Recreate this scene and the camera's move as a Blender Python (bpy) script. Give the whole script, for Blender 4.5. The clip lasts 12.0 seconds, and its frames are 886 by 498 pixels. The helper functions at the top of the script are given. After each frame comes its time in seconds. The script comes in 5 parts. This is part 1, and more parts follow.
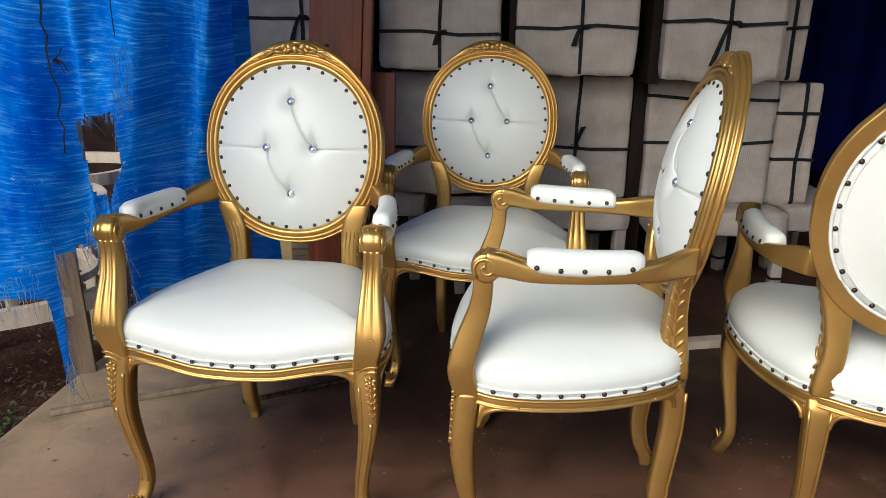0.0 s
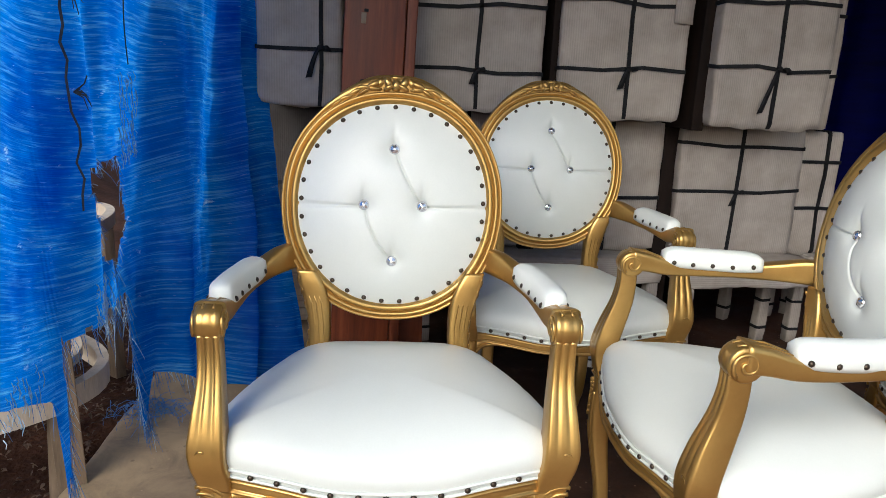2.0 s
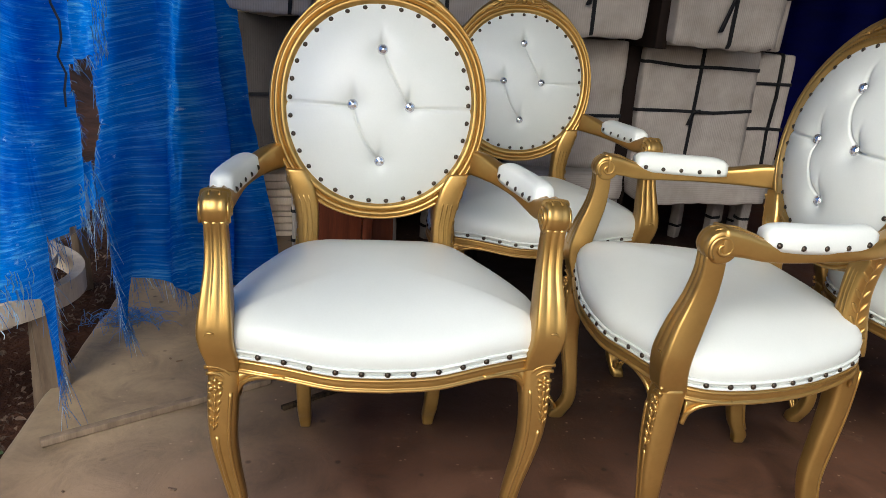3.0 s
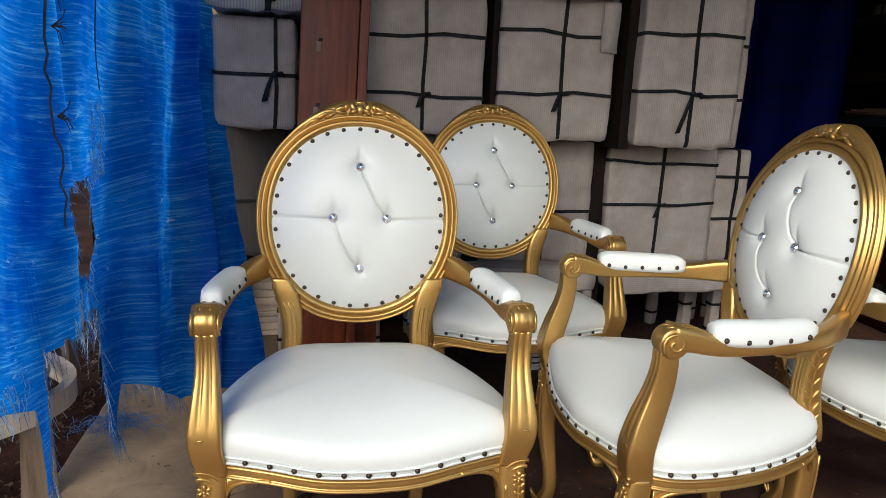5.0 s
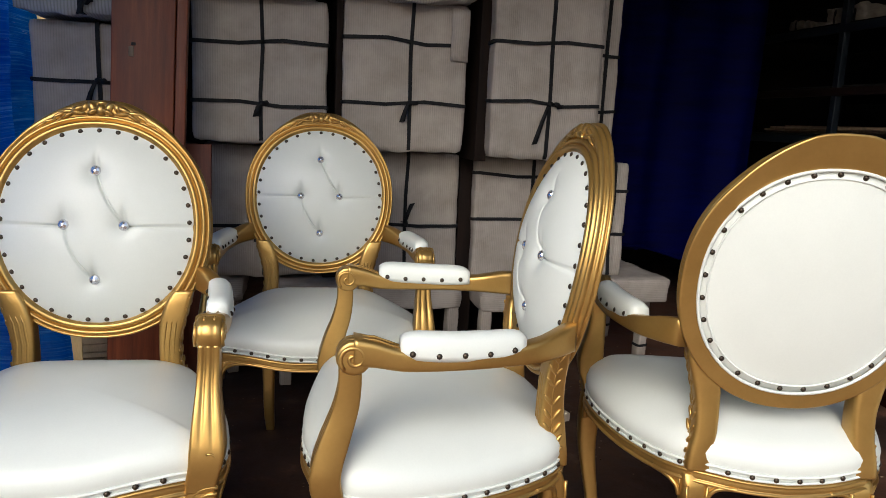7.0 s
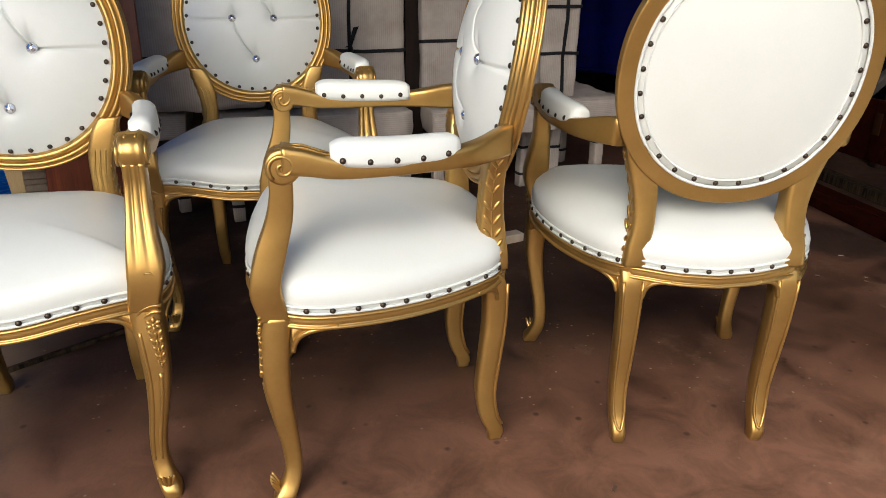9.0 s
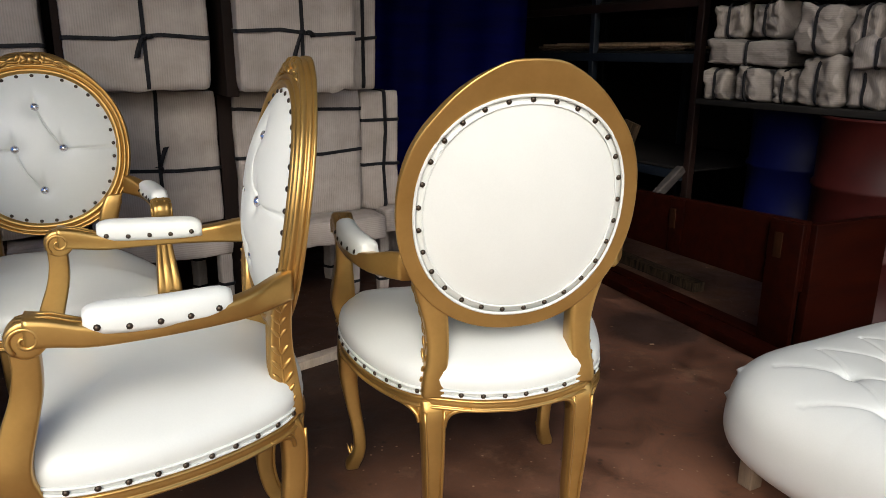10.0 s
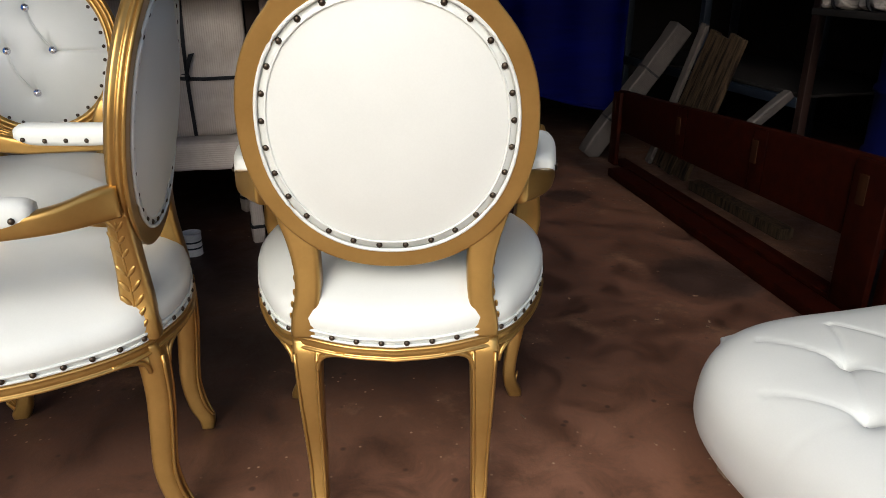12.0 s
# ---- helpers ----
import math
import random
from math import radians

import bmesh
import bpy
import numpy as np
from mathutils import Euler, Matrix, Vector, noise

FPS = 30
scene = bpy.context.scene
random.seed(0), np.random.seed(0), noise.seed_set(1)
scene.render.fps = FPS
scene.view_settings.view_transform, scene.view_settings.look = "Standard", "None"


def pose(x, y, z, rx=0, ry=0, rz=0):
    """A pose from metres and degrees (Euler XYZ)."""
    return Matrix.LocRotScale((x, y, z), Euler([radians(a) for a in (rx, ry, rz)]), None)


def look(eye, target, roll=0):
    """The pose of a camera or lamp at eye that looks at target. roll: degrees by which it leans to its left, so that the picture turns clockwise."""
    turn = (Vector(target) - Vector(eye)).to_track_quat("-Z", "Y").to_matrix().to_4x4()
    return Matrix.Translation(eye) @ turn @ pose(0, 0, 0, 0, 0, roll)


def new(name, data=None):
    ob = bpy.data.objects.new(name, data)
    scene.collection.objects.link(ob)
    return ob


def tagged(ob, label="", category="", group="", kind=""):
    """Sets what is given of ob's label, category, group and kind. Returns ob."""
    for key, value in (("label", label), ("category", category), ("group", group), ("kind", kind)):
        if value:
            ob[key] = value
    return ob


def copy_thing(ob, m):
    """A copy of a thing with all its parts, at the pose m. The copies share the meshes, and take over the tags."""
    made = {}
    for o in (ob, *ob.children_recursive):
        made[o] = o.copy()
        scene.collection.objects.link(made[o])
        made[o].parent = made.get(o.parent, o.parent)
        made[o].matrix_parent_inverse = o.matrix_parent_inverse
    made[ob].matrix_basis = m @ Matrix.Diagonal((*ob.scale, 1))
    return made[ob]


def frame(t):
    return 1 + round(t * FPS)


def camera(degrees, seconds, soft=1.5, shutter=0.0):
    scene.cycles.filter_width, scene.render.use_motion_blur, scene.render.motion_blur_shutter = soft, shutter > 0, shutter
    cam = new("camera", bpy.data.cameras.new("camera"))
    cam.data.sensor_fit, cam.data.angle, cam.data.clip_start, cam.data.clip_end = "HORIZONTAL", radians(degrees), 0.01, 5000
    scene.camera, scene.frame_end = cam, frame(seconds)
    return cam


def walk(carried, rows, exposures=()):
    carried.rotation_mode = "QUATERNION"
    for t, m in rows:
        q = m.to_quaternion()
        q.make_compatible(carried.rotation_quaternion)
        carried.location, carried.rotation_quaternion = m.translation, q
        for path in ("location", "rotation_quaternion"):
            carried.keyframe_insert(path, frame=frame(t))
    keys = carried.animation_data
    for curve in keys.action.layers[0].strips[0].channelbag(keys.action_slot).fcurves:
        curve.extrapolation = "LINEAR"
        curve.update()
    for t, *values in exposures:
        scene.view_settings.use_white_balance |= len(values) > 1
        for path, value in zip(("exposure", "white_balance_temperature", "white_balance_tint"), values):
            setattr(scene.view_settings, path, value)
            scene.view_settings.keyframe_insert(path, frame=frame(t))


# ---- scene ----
cam = camera(63.2, 12.0, soft=0.8)
PATH = [
    (0, (0.1334, 0.0747, 1.1583), (0.0409, 1.9861, 0.577), 0.89),
    (0.5, (-0.0922, 0.0937, 1.1739), (-0.1556, 2.0313, 0.6825), 2.31),
    (1, (-0.2157, 0.2446, 1.1898), (-0.2587, 2.2006, 0.7749), 1.92),
    (1.5, (-0.338, 0.3883, 1.1933), (-0.2856, 2.356, 0.839), 0.80),
    (2, (-0.4606, 0.4282, 1.1382), (-0.2177, 2.3551, 0.6611), 2.67),
    (2.5, (-0.5409, 0.398, 1.0898), (-0.1809, 2.2713, 0.4888), 3.61),
    (2.7, (-0.5562, 0.3847, 1.0743), (-0.1638, 2.2368, 0.4293), 4.40),
    (4.3, (-0.5694, 0.2882, 1.1057), (-0.1685, 2.1646, 0.5416), 3.46),
    (4.5, (-0.571, 0.2867, 1.1168), (-0.1617, 2.1754, 0.6018), 3.39),
    (5, (-0.558, 0.2649, 1.1434), (-0.1279, 2.1741, 0.7315), 2.66),
    (5.5, (-0.5186, 0.2517, 1.1532), (0.0001, 2.1456, 0.7739), 2.55),
    (6, (-0.4003, 0.2552, 1.1677), (0.1905, 2.1354, 0.8275), 2.40),
    (6.5, (-0.1289, 0.2413, 1.1599), (0.3695, 2.1569, 0.8732), 3.49),
    (7, (0.0254, 0.2503, 1.1122), (0.474, 2.1683, 0.7659), 2.69),
    (7.5, (0.0505, 0.2529, 1.0585), (0.4573, 2.1489, 0.5688), 0.45),
    (7.7, (0.0577, 0.2532, 1.0429), (0.479, 2.1269, 0.4845), 0.13),
    (9.3, (0.1147, 0.2311, 1.0401), (0.692, 1.9881, 0.2788), 0.50),
    (9.5, (0.1468, 0.2182, 1.071), (0.7953, 1.9652, 0.3449), 0.09),
    (10, (0.2455, 0.238, 1.1354), (1.1349, 1.9498, 0.6073), 0.46),
    (10.5, (0.422, 0.3228, 1.149), (1.2473, 2.0803, 0.6694), 2.28),
    (11, (0.5854, 0.3567, 1.1478), (1.3414, 2.1439, 0.664), -0.22),
    (11.5, (0.7398, 0.2973, 1.1306), (1.2861, 2.1378, 0.5702), 0.44),
    (12, (0.825, 0.2406, 1.0875), (1.2774, 2.0445, 0.3518), -0.03),
]
EXPOSURES = [(0.0, 0.84, 6100, 8), (0.8, 0.92, 6050, 8), (1.5, 1.03, 6000, 7), (2.2, 0.90, 6050, 8), (2.7, 0.83, 6100, 8), (5.0, 0.80, 6100, 9), (6.5, 0.80, 6150, 8), (7.5, 0.63, 6250, 9), (9.5, 0.83, 6350, 11), (10.4, 0.74, 6300, 11), (12.0, 0.78, 6300, 11)]
walk(cam, [(t, look(eye, target, roll)) for t, eye, target, roll in PATH], EXPOSURES)


# ---- daylight ----
SUN_ELEV, SUN_TURN = 34.5, 211.8
world = bpy.data.worlds.new("overcast_sky")
scene.world = world
world.use_nodes = True
wn = world.node_tree
sky = wn.nodes.new("ShaderNodeTexSky")
sky.sky_type = "NISHITA"
sky.sun_disc = False
sky.sun_elevation = radians(SUN_ELEV)
sky.sun_rotation = radians(SUN_TURN)
sky.dust_density = 3.2
sky.air_density = 1.0
wn.links.new(sky.outputs[0], wn.nodes["Background"].inputs[0])
wn.nodes["Background"].inputs[1].default_value = 0.137
sun = new("sun", bpy.data.lights.new("sun", "SUN"))
sun.data.energy = 1.0
sun.data.angle = radians(40)
sun.data.color = (0.955, 1.0, 0.985)
sun.matrix_world = look((-2.05, -3.3, 2.67), (0, 0, 0))


# ---- materials ----
def material(name):
    m = bpy.data.materials.new(name)
    m.use_nodes = True
    return m, m.node_tree.nodes, m.node_tree.links, m.node_tree.nodes["Principled BSDF"]


def node(nodes, kind, **values):
    n = nodes.new(kind)
    for key, value in values.items():
        n.inputs[key.replace("_", " ")].default_value = value
    return n


def ramp(nodes, links, source, stops):
    r = nodes.new("ShaderNodeValToRGB")
    while len(r.color_ramp.elements) < len(stops):
        r.color_ramp.elements.new(0.5)
    for e, (at, col) in zip(r.color_ramp.elements, stops):
        e.position, e.color = at, (*col, 1)
    links.new(source, r.inputs[0])
    return r.outputs[0]


def coords(nodes, links, scale=(1, 1, 1), turn=(0, 0, 0), base=None):
    tc = nodes.new("ShaderNodeTexCoord")
    mp = nodes.new("ShaderNodeMapping")
    mp.inputs["Scale"].default_value = scale
    mp.inputs["Rotation"].default_value = [radians(a) for a in turn]
    links.new(base or tc.outputs["Object"], mp.inputs[0])
    return mp.outputs[0]


def blend(nodes, links, factor, a, b, mode="MIX"):
    mx = nodes.new("ShaderNodeMix")
    mx.data_type, mx.blend_type = "RGBA", mode
    for socket, value in ((mx.inputs[0], factor), (mx.inputs[6], a), (mx.inputs[7], b)):
        if isinstance(value, (int, float)):
            socket.default_value = value
        elif isinstance(value, tuple):
            socket.default_value = (*value, 1)
        else:
            links.new(value, socket)
    return mx.outputs[2]


def relief(nodes, links, bsdf, source, strength, distance, under=None):
    b = nodes.new("ShaderNodeBump")
    b.inputs["Strength"].default_value, b.inputs["Distance"].default_value = strength, distance
    links.new(source, b.inputs["Height"])
    if under:
        links.new(under, b.inputs["Normal"])
    links.new(b.outputs[0], bsdf.inputs["Normal"])
    return b.outputs[0]


def mottled(name, stops, scale, rough=(0.5, 0.7), metal=0.0, bump=0.2, depth=0.002, fine=None, stretch=(1, 1, 1), vary=0.0, specular=0.5, speck=0.7):
    """A surface of two noises: broad stains in the colours of the stops, and a fine grain in colour and relief."""
    m, nodes, links, bsdf = material(name)
    at = coords(nodes, links, stretch)
    broad = node(nodes, "ShaderNodeTexNoise", Scale=scale, Detail=6.0, Roughness=0.6)
    grain = node(nodes, "ShaderNodeTexNoise", Scale=fine or scale * 14, Detail=4.0)
    links.new(at, broad.inputs["Vector"])
    links.new(at, grain.inputs["Vector"])
    col = ramp(nodes, links, broad.outputs[0], stops)
    shade = ramp(nodes, links, grain.outputs[0], [(0.3, (0.78, 0.78, 0.78)), (0.7, (1, 1, 1))])
    col = blend(nodes, links, speck, col, shade, "MULTIPLY")
    if vary:
        info = nodes.new("ShaderNodeObjectInfo")
        tone = ramp(nodes, links, info.outputs["Random"], [(0.0, (1 - vary,) * 3), (1.0, (1, 1, 1))])
        col = blend(nodes, links, 1.0, col, tone, "MULTIPLY")
    links.new(col, bsdf.inputs["Base Color"])
    rr = nodes.new("ShaderNodeMapRange")
    rr.inputs[3].default_value, rr.inputs[4].default_value = rough
    links.new(broad.outputs[0], rr.inputs[0])
    links.new(rr.outputs[0], bsdf.inputs["Roughness"])
    bsdf.inputs["Metallic"].default_value = metal
    bsdf.inputs["Specular IOR Level"].default_value = specular
    relief(nodes, links, bsdf, grain.outputs[0], bump, depth)
    return m


GOLD = mottled("gold_paint", [(0.3, (0.39, 0.228, 0.063)), (0.65, (0.49, 0.300, 0.090))], 6.0, (0.27, 0.33), 0.78, 0.05, 0.0004, 120, speck=0.2)
LEATHER = mottled("white_leatherette", [(0.3, (0.600, 0.620, 0.575)), (0.7, (0.660, 0.675, 0.630))], 3.0, (0.36, 0.48), 0.0, 0.03, 0.0003, 300, speck=0.12)
NAIL = mottled("aged_brass_nail", [(0.3, (0.045, 0.034, 0.026)), (0.7, (0.11, 0.085, 0.06))], 60.0, (0.3, 0.45), 0.9, 0.1, 0.0003)
STRAP = mottled("black_strap", [(0.3, (0.006, 0.006, 0.007)), (0.7, (0.018, 0.018, 0.020))], 40.0, (0.6, 0.75), specular=0.15)
RED_WOOD = mottled("red_brown_varnished_wood", [(0.25, (0.060, 0.013, 0.005)), (0.55, (0.16, 0.034, 0.011)), (0.75, (0.25, 0.062, 0.020))], 5.0, (0.36, 0.52), 0, 0.4, 0.0012, 60, (7, 7, 0.5), specular=0.3)
RAW_WOOD = mottled("raw_pale_wood", [(0.3, (0.54, 0.43, 0.31)), (0.7, (0.72, 0.61, 0.48))], 5.0, (0.6, 0.8), 0, 0.3, 0.001, 70, (5, 5, 0.7))
OLD_WOOD = mottled("grey_brown_timber", [(0.3, (0.13, 0.088, 0.054)), (0.7, (0.28, 0.20, 0.13))], 5.0, (0.6, 0.8), 0, 0.3, 0.001, 70, (6, 6, 0.7))
# dark red wood, lowered further to carry the shade round the bench
DARK_RED = mottled("red_bench_wood_shaded", [(0.3, (0.005, 0.0007, 0.0003)), (0.7, (0.018, 0.0024, 0.0006))], 4.0, (0.5, 0.65), 0, 0.2, 0.001, 50, (5, 0.7, 5), specular=0.05)
SOIL = mottled("brown_soil", [(0.3, (0.026, 0.011, 0.006)), (0.7, (0.100, 0.044, 0.025))], 3.0, (0.85, 0.95), 0, 1.0, 0.02, 40, specular=0.1)
# old timber with the gloom of the dim end put into its colour
DIM_WOOD = mottled("dimmed_old_timber", [(0.38, (0.003, 0.0016, 0.0008)), (0.60, (0.042, 0.027, 0.015))], 10.0, (0.7, 0.85), 0, 0.3, 0.001, 70, (6, 6, 0.7), specular=0.12)
LITTER = mottled("dry_leaf", [(0.3, (0.06, 0.033, 0.019)), (0.7, (0.22, 0.14, 0.085))], 5.0, (0.7, 0.9), 0, 0.2, 0.001, 60)
GREEN = mottled("green_leaf", [(0.3, (0.04, 0.09, 0.03)), (0.7, (0.09, 0.16, 0.05))], 9.0, (0.4, 0.6), 0, 0.2, 0.001, 60)
# drum paints, darkened to make up for too much light reaching them
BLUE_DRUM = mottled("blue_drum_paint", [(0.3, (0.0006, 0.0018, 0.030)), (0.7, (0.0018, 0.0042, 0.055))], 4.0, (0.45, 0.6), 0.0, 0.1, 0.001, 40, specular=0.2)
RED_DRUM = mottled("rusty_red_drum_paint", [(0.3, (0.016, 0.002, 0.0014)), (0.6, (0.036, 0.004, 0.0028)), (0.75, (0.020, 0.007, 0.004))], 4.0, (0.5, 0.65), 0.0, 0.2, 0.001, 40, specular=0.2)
# rack steels taken close to black, the rack's shade being in the colour
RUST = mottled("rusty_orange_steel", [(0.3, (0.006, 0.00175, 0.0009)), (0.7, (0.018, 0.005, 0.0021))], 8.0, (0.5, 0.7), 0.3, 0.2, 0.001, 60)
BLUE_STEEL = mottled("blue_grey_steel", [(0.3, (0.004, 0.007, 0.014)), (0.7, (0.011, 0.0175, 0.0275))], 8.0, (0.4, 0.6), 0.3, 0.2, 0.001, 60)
# dark brown for the fillers that imitate shade between the packs
GAP_SHADE = mottled("gap_shade_brown", [(0.3, (0.006, 0.0035, 0.0025)), (0.7, (0.018, 0.010, 0.007))], 5.0, (0.7, 0.85), 0, 0.2, 0.001, 60, (5, 5, 0.7), specular=0.15)
# orange wood brought down to the dimness of the bench by colour
TENON_WOOD = mottled("orange_tenon_wood_shaded", [(0.3, (0.010, 0.0028, 0.0008)), (0.7, (0.024, 0.008, 0.0022))], 8.0, (0.6, 0.8), 0, 0.2, 0.001, 60, specular=0.08)
BROWN_PAPER = mottled("brown_wrapping_paper", [(0.3, (0.055, 0.034, 0.022)), (0.7, (0.13, 0.085, 0.058))], 6.0, (0.7, 0.85), 0, 0.3, 0.002, 60)
# near-black boards: the unlit depth of the workshop is put into this colour
DARK_WALL = mottled("near_black_boards", [(0.3, (0.005, 0.0045, 0.0045)), (0.7, (0.014, 0.0125, 0.0115))], 2.0, (0.8, 0.95), 0, 0.3, 0.003, 30, specular=0.1)
ROOF = mottled("unseen_roof_sheet", [(0.3, (0.03, 0.024, 0.02)), (0.7, (0.07, 0.05, 0.042))], 2.0, (0.6, 0.8), 0.0, 0.2, 0.003, 30)
PLY = mottled("yellow_plywood", [(0.3, (0.52, 0.38, 0.17)), (0.7, (0.66, 0.5, 0.26))], 4.0, (0.6, 0.8), 0, 0.2, 0.001, 60, (4, 4, 0.6))
ROPE = mottled("dark_frayed_cord", [(0.3, (0.02, 0.024, 0.035)), (0.7, (0.06, 0.06, 0.07))], 60.0, (0.7, 0.9), 0, 0.4, 0.001)
FRAY = mottled("blue_tarp_thread", [(0.3, (0.02, 0.13, 0.50)), (0.7, (0.10, 0.32, 0.70))], 30.0, (0.4, 0.6), vary=0.3)
FRAY_PALE = mottled("bleached_tarp_thread", [(0.3, (0.22, 0.45, 0.72)), (0.7, (0.62, 0.76, 0.86))], 30.0, (0.4, 0.6), vary=0.3)
TIN = mottled("white_paint_tin", [(0.3, (0.5, 0.5, 0.5)), (0.7, (0.7, 0.7, 0.69))], 20.0, (0.3, 0.5), 0.2)
CRYSTAL, _n, _l, _b = material("cut_crystal")
_b.inputs["Base Color"].default_value = (0.68, 0.68, 0.70, 1)
_b.inputs["Metallic"].default_value, _b.inputs["Roughness"].default_value = 0.85, 0.12


def concrete():
    m, nodes, links, bsdf = material("dusty_red_brown_concrete")
    at = coords(nodes, links)
    broad = node(nodes, "ShaderNodeTexNoise", Scale=1.3, Detail=8.0, Roughness=0.65)
    mid = node(nodes, "ShaderNodeTexNoise", Scale=7.0, Detail=8.0, Roughness=0.7, Distortion=0.6)
    grain = node(nodes, "ShaderNodeTexNoise", Scale=70.0, Detail=5.0)
    spots = node(nodes, "ShaderNodeTexVoronoi", Scale=11.0)
    for n in (broad, mid, grain, spots):
        links.new(at, n.inputs["Vector"])
    # red-brown base, set low to give the shade under the chairs
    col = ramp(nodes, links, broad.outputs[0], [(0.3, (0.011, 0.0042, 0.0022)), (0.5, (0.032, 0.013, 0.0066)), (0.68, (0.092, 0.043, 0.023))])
    stains = ramp(nodes, links, mid.outputs[0], [(0.30, (0.30, 0.28, 0.27)), (0.44, (0.80, 0.77, 0.75)), (0.60, (1.05, 1.02, 0.98)), (0.72, (1.9, 1.75, 1.5))])
    col = blend(nodes, links, 0.85, col, stains, "MULTIPLY")
    # pale dust carried in from the soil, thinning away from the open edge
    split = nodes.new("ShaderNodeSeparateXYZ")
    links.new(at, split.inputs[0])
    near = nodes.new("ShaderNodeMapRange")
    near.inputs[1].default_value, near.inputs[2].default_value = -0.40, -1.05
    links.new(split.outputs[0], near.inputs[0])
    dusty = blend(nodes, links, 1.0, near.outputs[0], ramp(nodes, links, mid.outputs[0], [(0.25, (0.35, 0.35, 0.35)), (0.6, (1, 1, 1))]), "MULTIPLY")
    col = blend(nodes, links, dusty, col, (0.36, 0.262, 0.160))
    # dust tone growing towards the opening, standing in for the daylight's falloff
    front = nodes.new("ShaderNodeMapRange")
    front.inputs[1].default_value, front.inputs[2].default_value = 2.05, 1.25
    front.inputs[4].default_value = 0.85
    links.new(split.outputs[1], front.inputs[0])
    front_light = blend(nodes, links, 1.0, front.outputs[0], ramp(nodes, links, mid.outputs[0], [(0.30, (0.25, 0.25, 0.25)), (0.58, (1, 1, 1))]), "MULTIPLY")
    col = blend(nodes, links, front_light, col, (0.275, 0.128, 0.072))
    # redder brown beside the chairs: stronger daylight there, painted as colour
    right_lift = nodes.new("ShaderNodeMapRange")
    right_lift.inputs[1].default_value, right_lift.inputs[2].default_value = 1.45, 2.05
    right_lift.inputs[4].default_value = 0.6
    links.new(split.outputs[0], right_lift.inputs[0])
    # the painted brightening stops before the bench, where the floor stays dark
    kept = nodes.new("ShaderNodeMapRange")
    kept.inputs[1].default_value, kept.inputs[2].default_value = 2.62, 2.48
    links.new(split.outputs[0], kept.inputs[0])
    right_lift = blend(nodes, links, 1.0, right_lift.outputs[0], kept.outputs[0], "MULTIPLY")
    right_light = blend(nodes, links, 1.0, right_lift, ramp(nodes, links, mid.outputs[0], [(0.34, (0.15, 0.15, 0.15)), (0.60, (1, 1, 1))]), "MULTIPLY")
    col = blend(nodes, links, right_light, col, (0.150, 0.064, 0.036))
    # patches of sawdust, pale flecks and dark drips
    saw = node(nodes, "ShaderNodeTexNoise", Scale=2.6, Detail=9.0, Roughness=0.75)
    fleck = node(nodes, "ShaderNodeTexVoronoi", Scale=26.0)
    links.new(at, saw.inputs["Vector"])
    links.new(at, fleck.inputs["Vector"])
    col = blend(nodes, links, ramp(nodes, links, saw.outputs[0], [(0.58, (0, 0, 0)), (0.70, (0.32, 0.32, 0.32))]), col, (0.30, 0.185, 0.105))
    chip = blend(nodes, links, 1.0, ramp(nodes, links, fleck.outputs["Distance"], [(0.06, (0.9, 0.9, 0.9)), (0.11, (0, 0, 0))]), ramp(nodes, links, broad.outputs[0], [(0.47, (0, 0, 0)), (0.55, (1, 1, 1))]), "MULTIPLY")
    col = blend(nodes, links, chip, col, (0.36, 0.25, 0.16))
    for (px, py), size, tone in (((2.37, 2.40), 0.20, 0.30), ((2.28, 3.46), 0.11, 0.35), ((1.05, 1.02), 0.16, 0.6)):
        off = nodes.new("ShaderNodeVectorMath")
        off.operation = "DISTANCE"
        off.inputs[1].default_value = (px, py, 0)
        links.new(at, off.inputs[0])
        ragged = nodes.new("ShaderNodeMath")
        ragged.operation = "MULTIPLY_ADD"
        ragged.inputs[1].default_value = -size * 1.6
        links.new(mid.outputs[0], ragged.inputs[0])
        links.new(off.outputs["Value"], ragged.inputs[2])
        patch = ramp(nodes, links, ragged.outputs[0], [(0.0, (tone, tone, tone)), (max(0.03, size * 0.35), (1, 1, 1))])
        col = blend(nodes, links, 1.0, col, patch, "MULTIPLY")
    dots = ramp(nodes, links, spots.outputs["Distance"], [(0.05, (0.16, 0.13, 0.12)), (0.11, (1, 1, 1))])
    col = blend(nodes, links, 0.75, col, dots, "MULTIPLY")
    links.new(col, bsdf.inputs["Base Color"])
    rr = ramp(nodes, links, mid.outputs[0], [(0.3, (0.45, 0.45, 0.45)), (0.7, (0.75, 0.75, 0.75))])
    links.new(rr, bsdf.inputs["Roughness"])
    b = relief(nodes, links, bsdf, mid.outputs[0], 0.25, 0.01)
    relief(nodes, links, bsdf, grain.outputs[0], 0.3, 0.002, b)
    return m


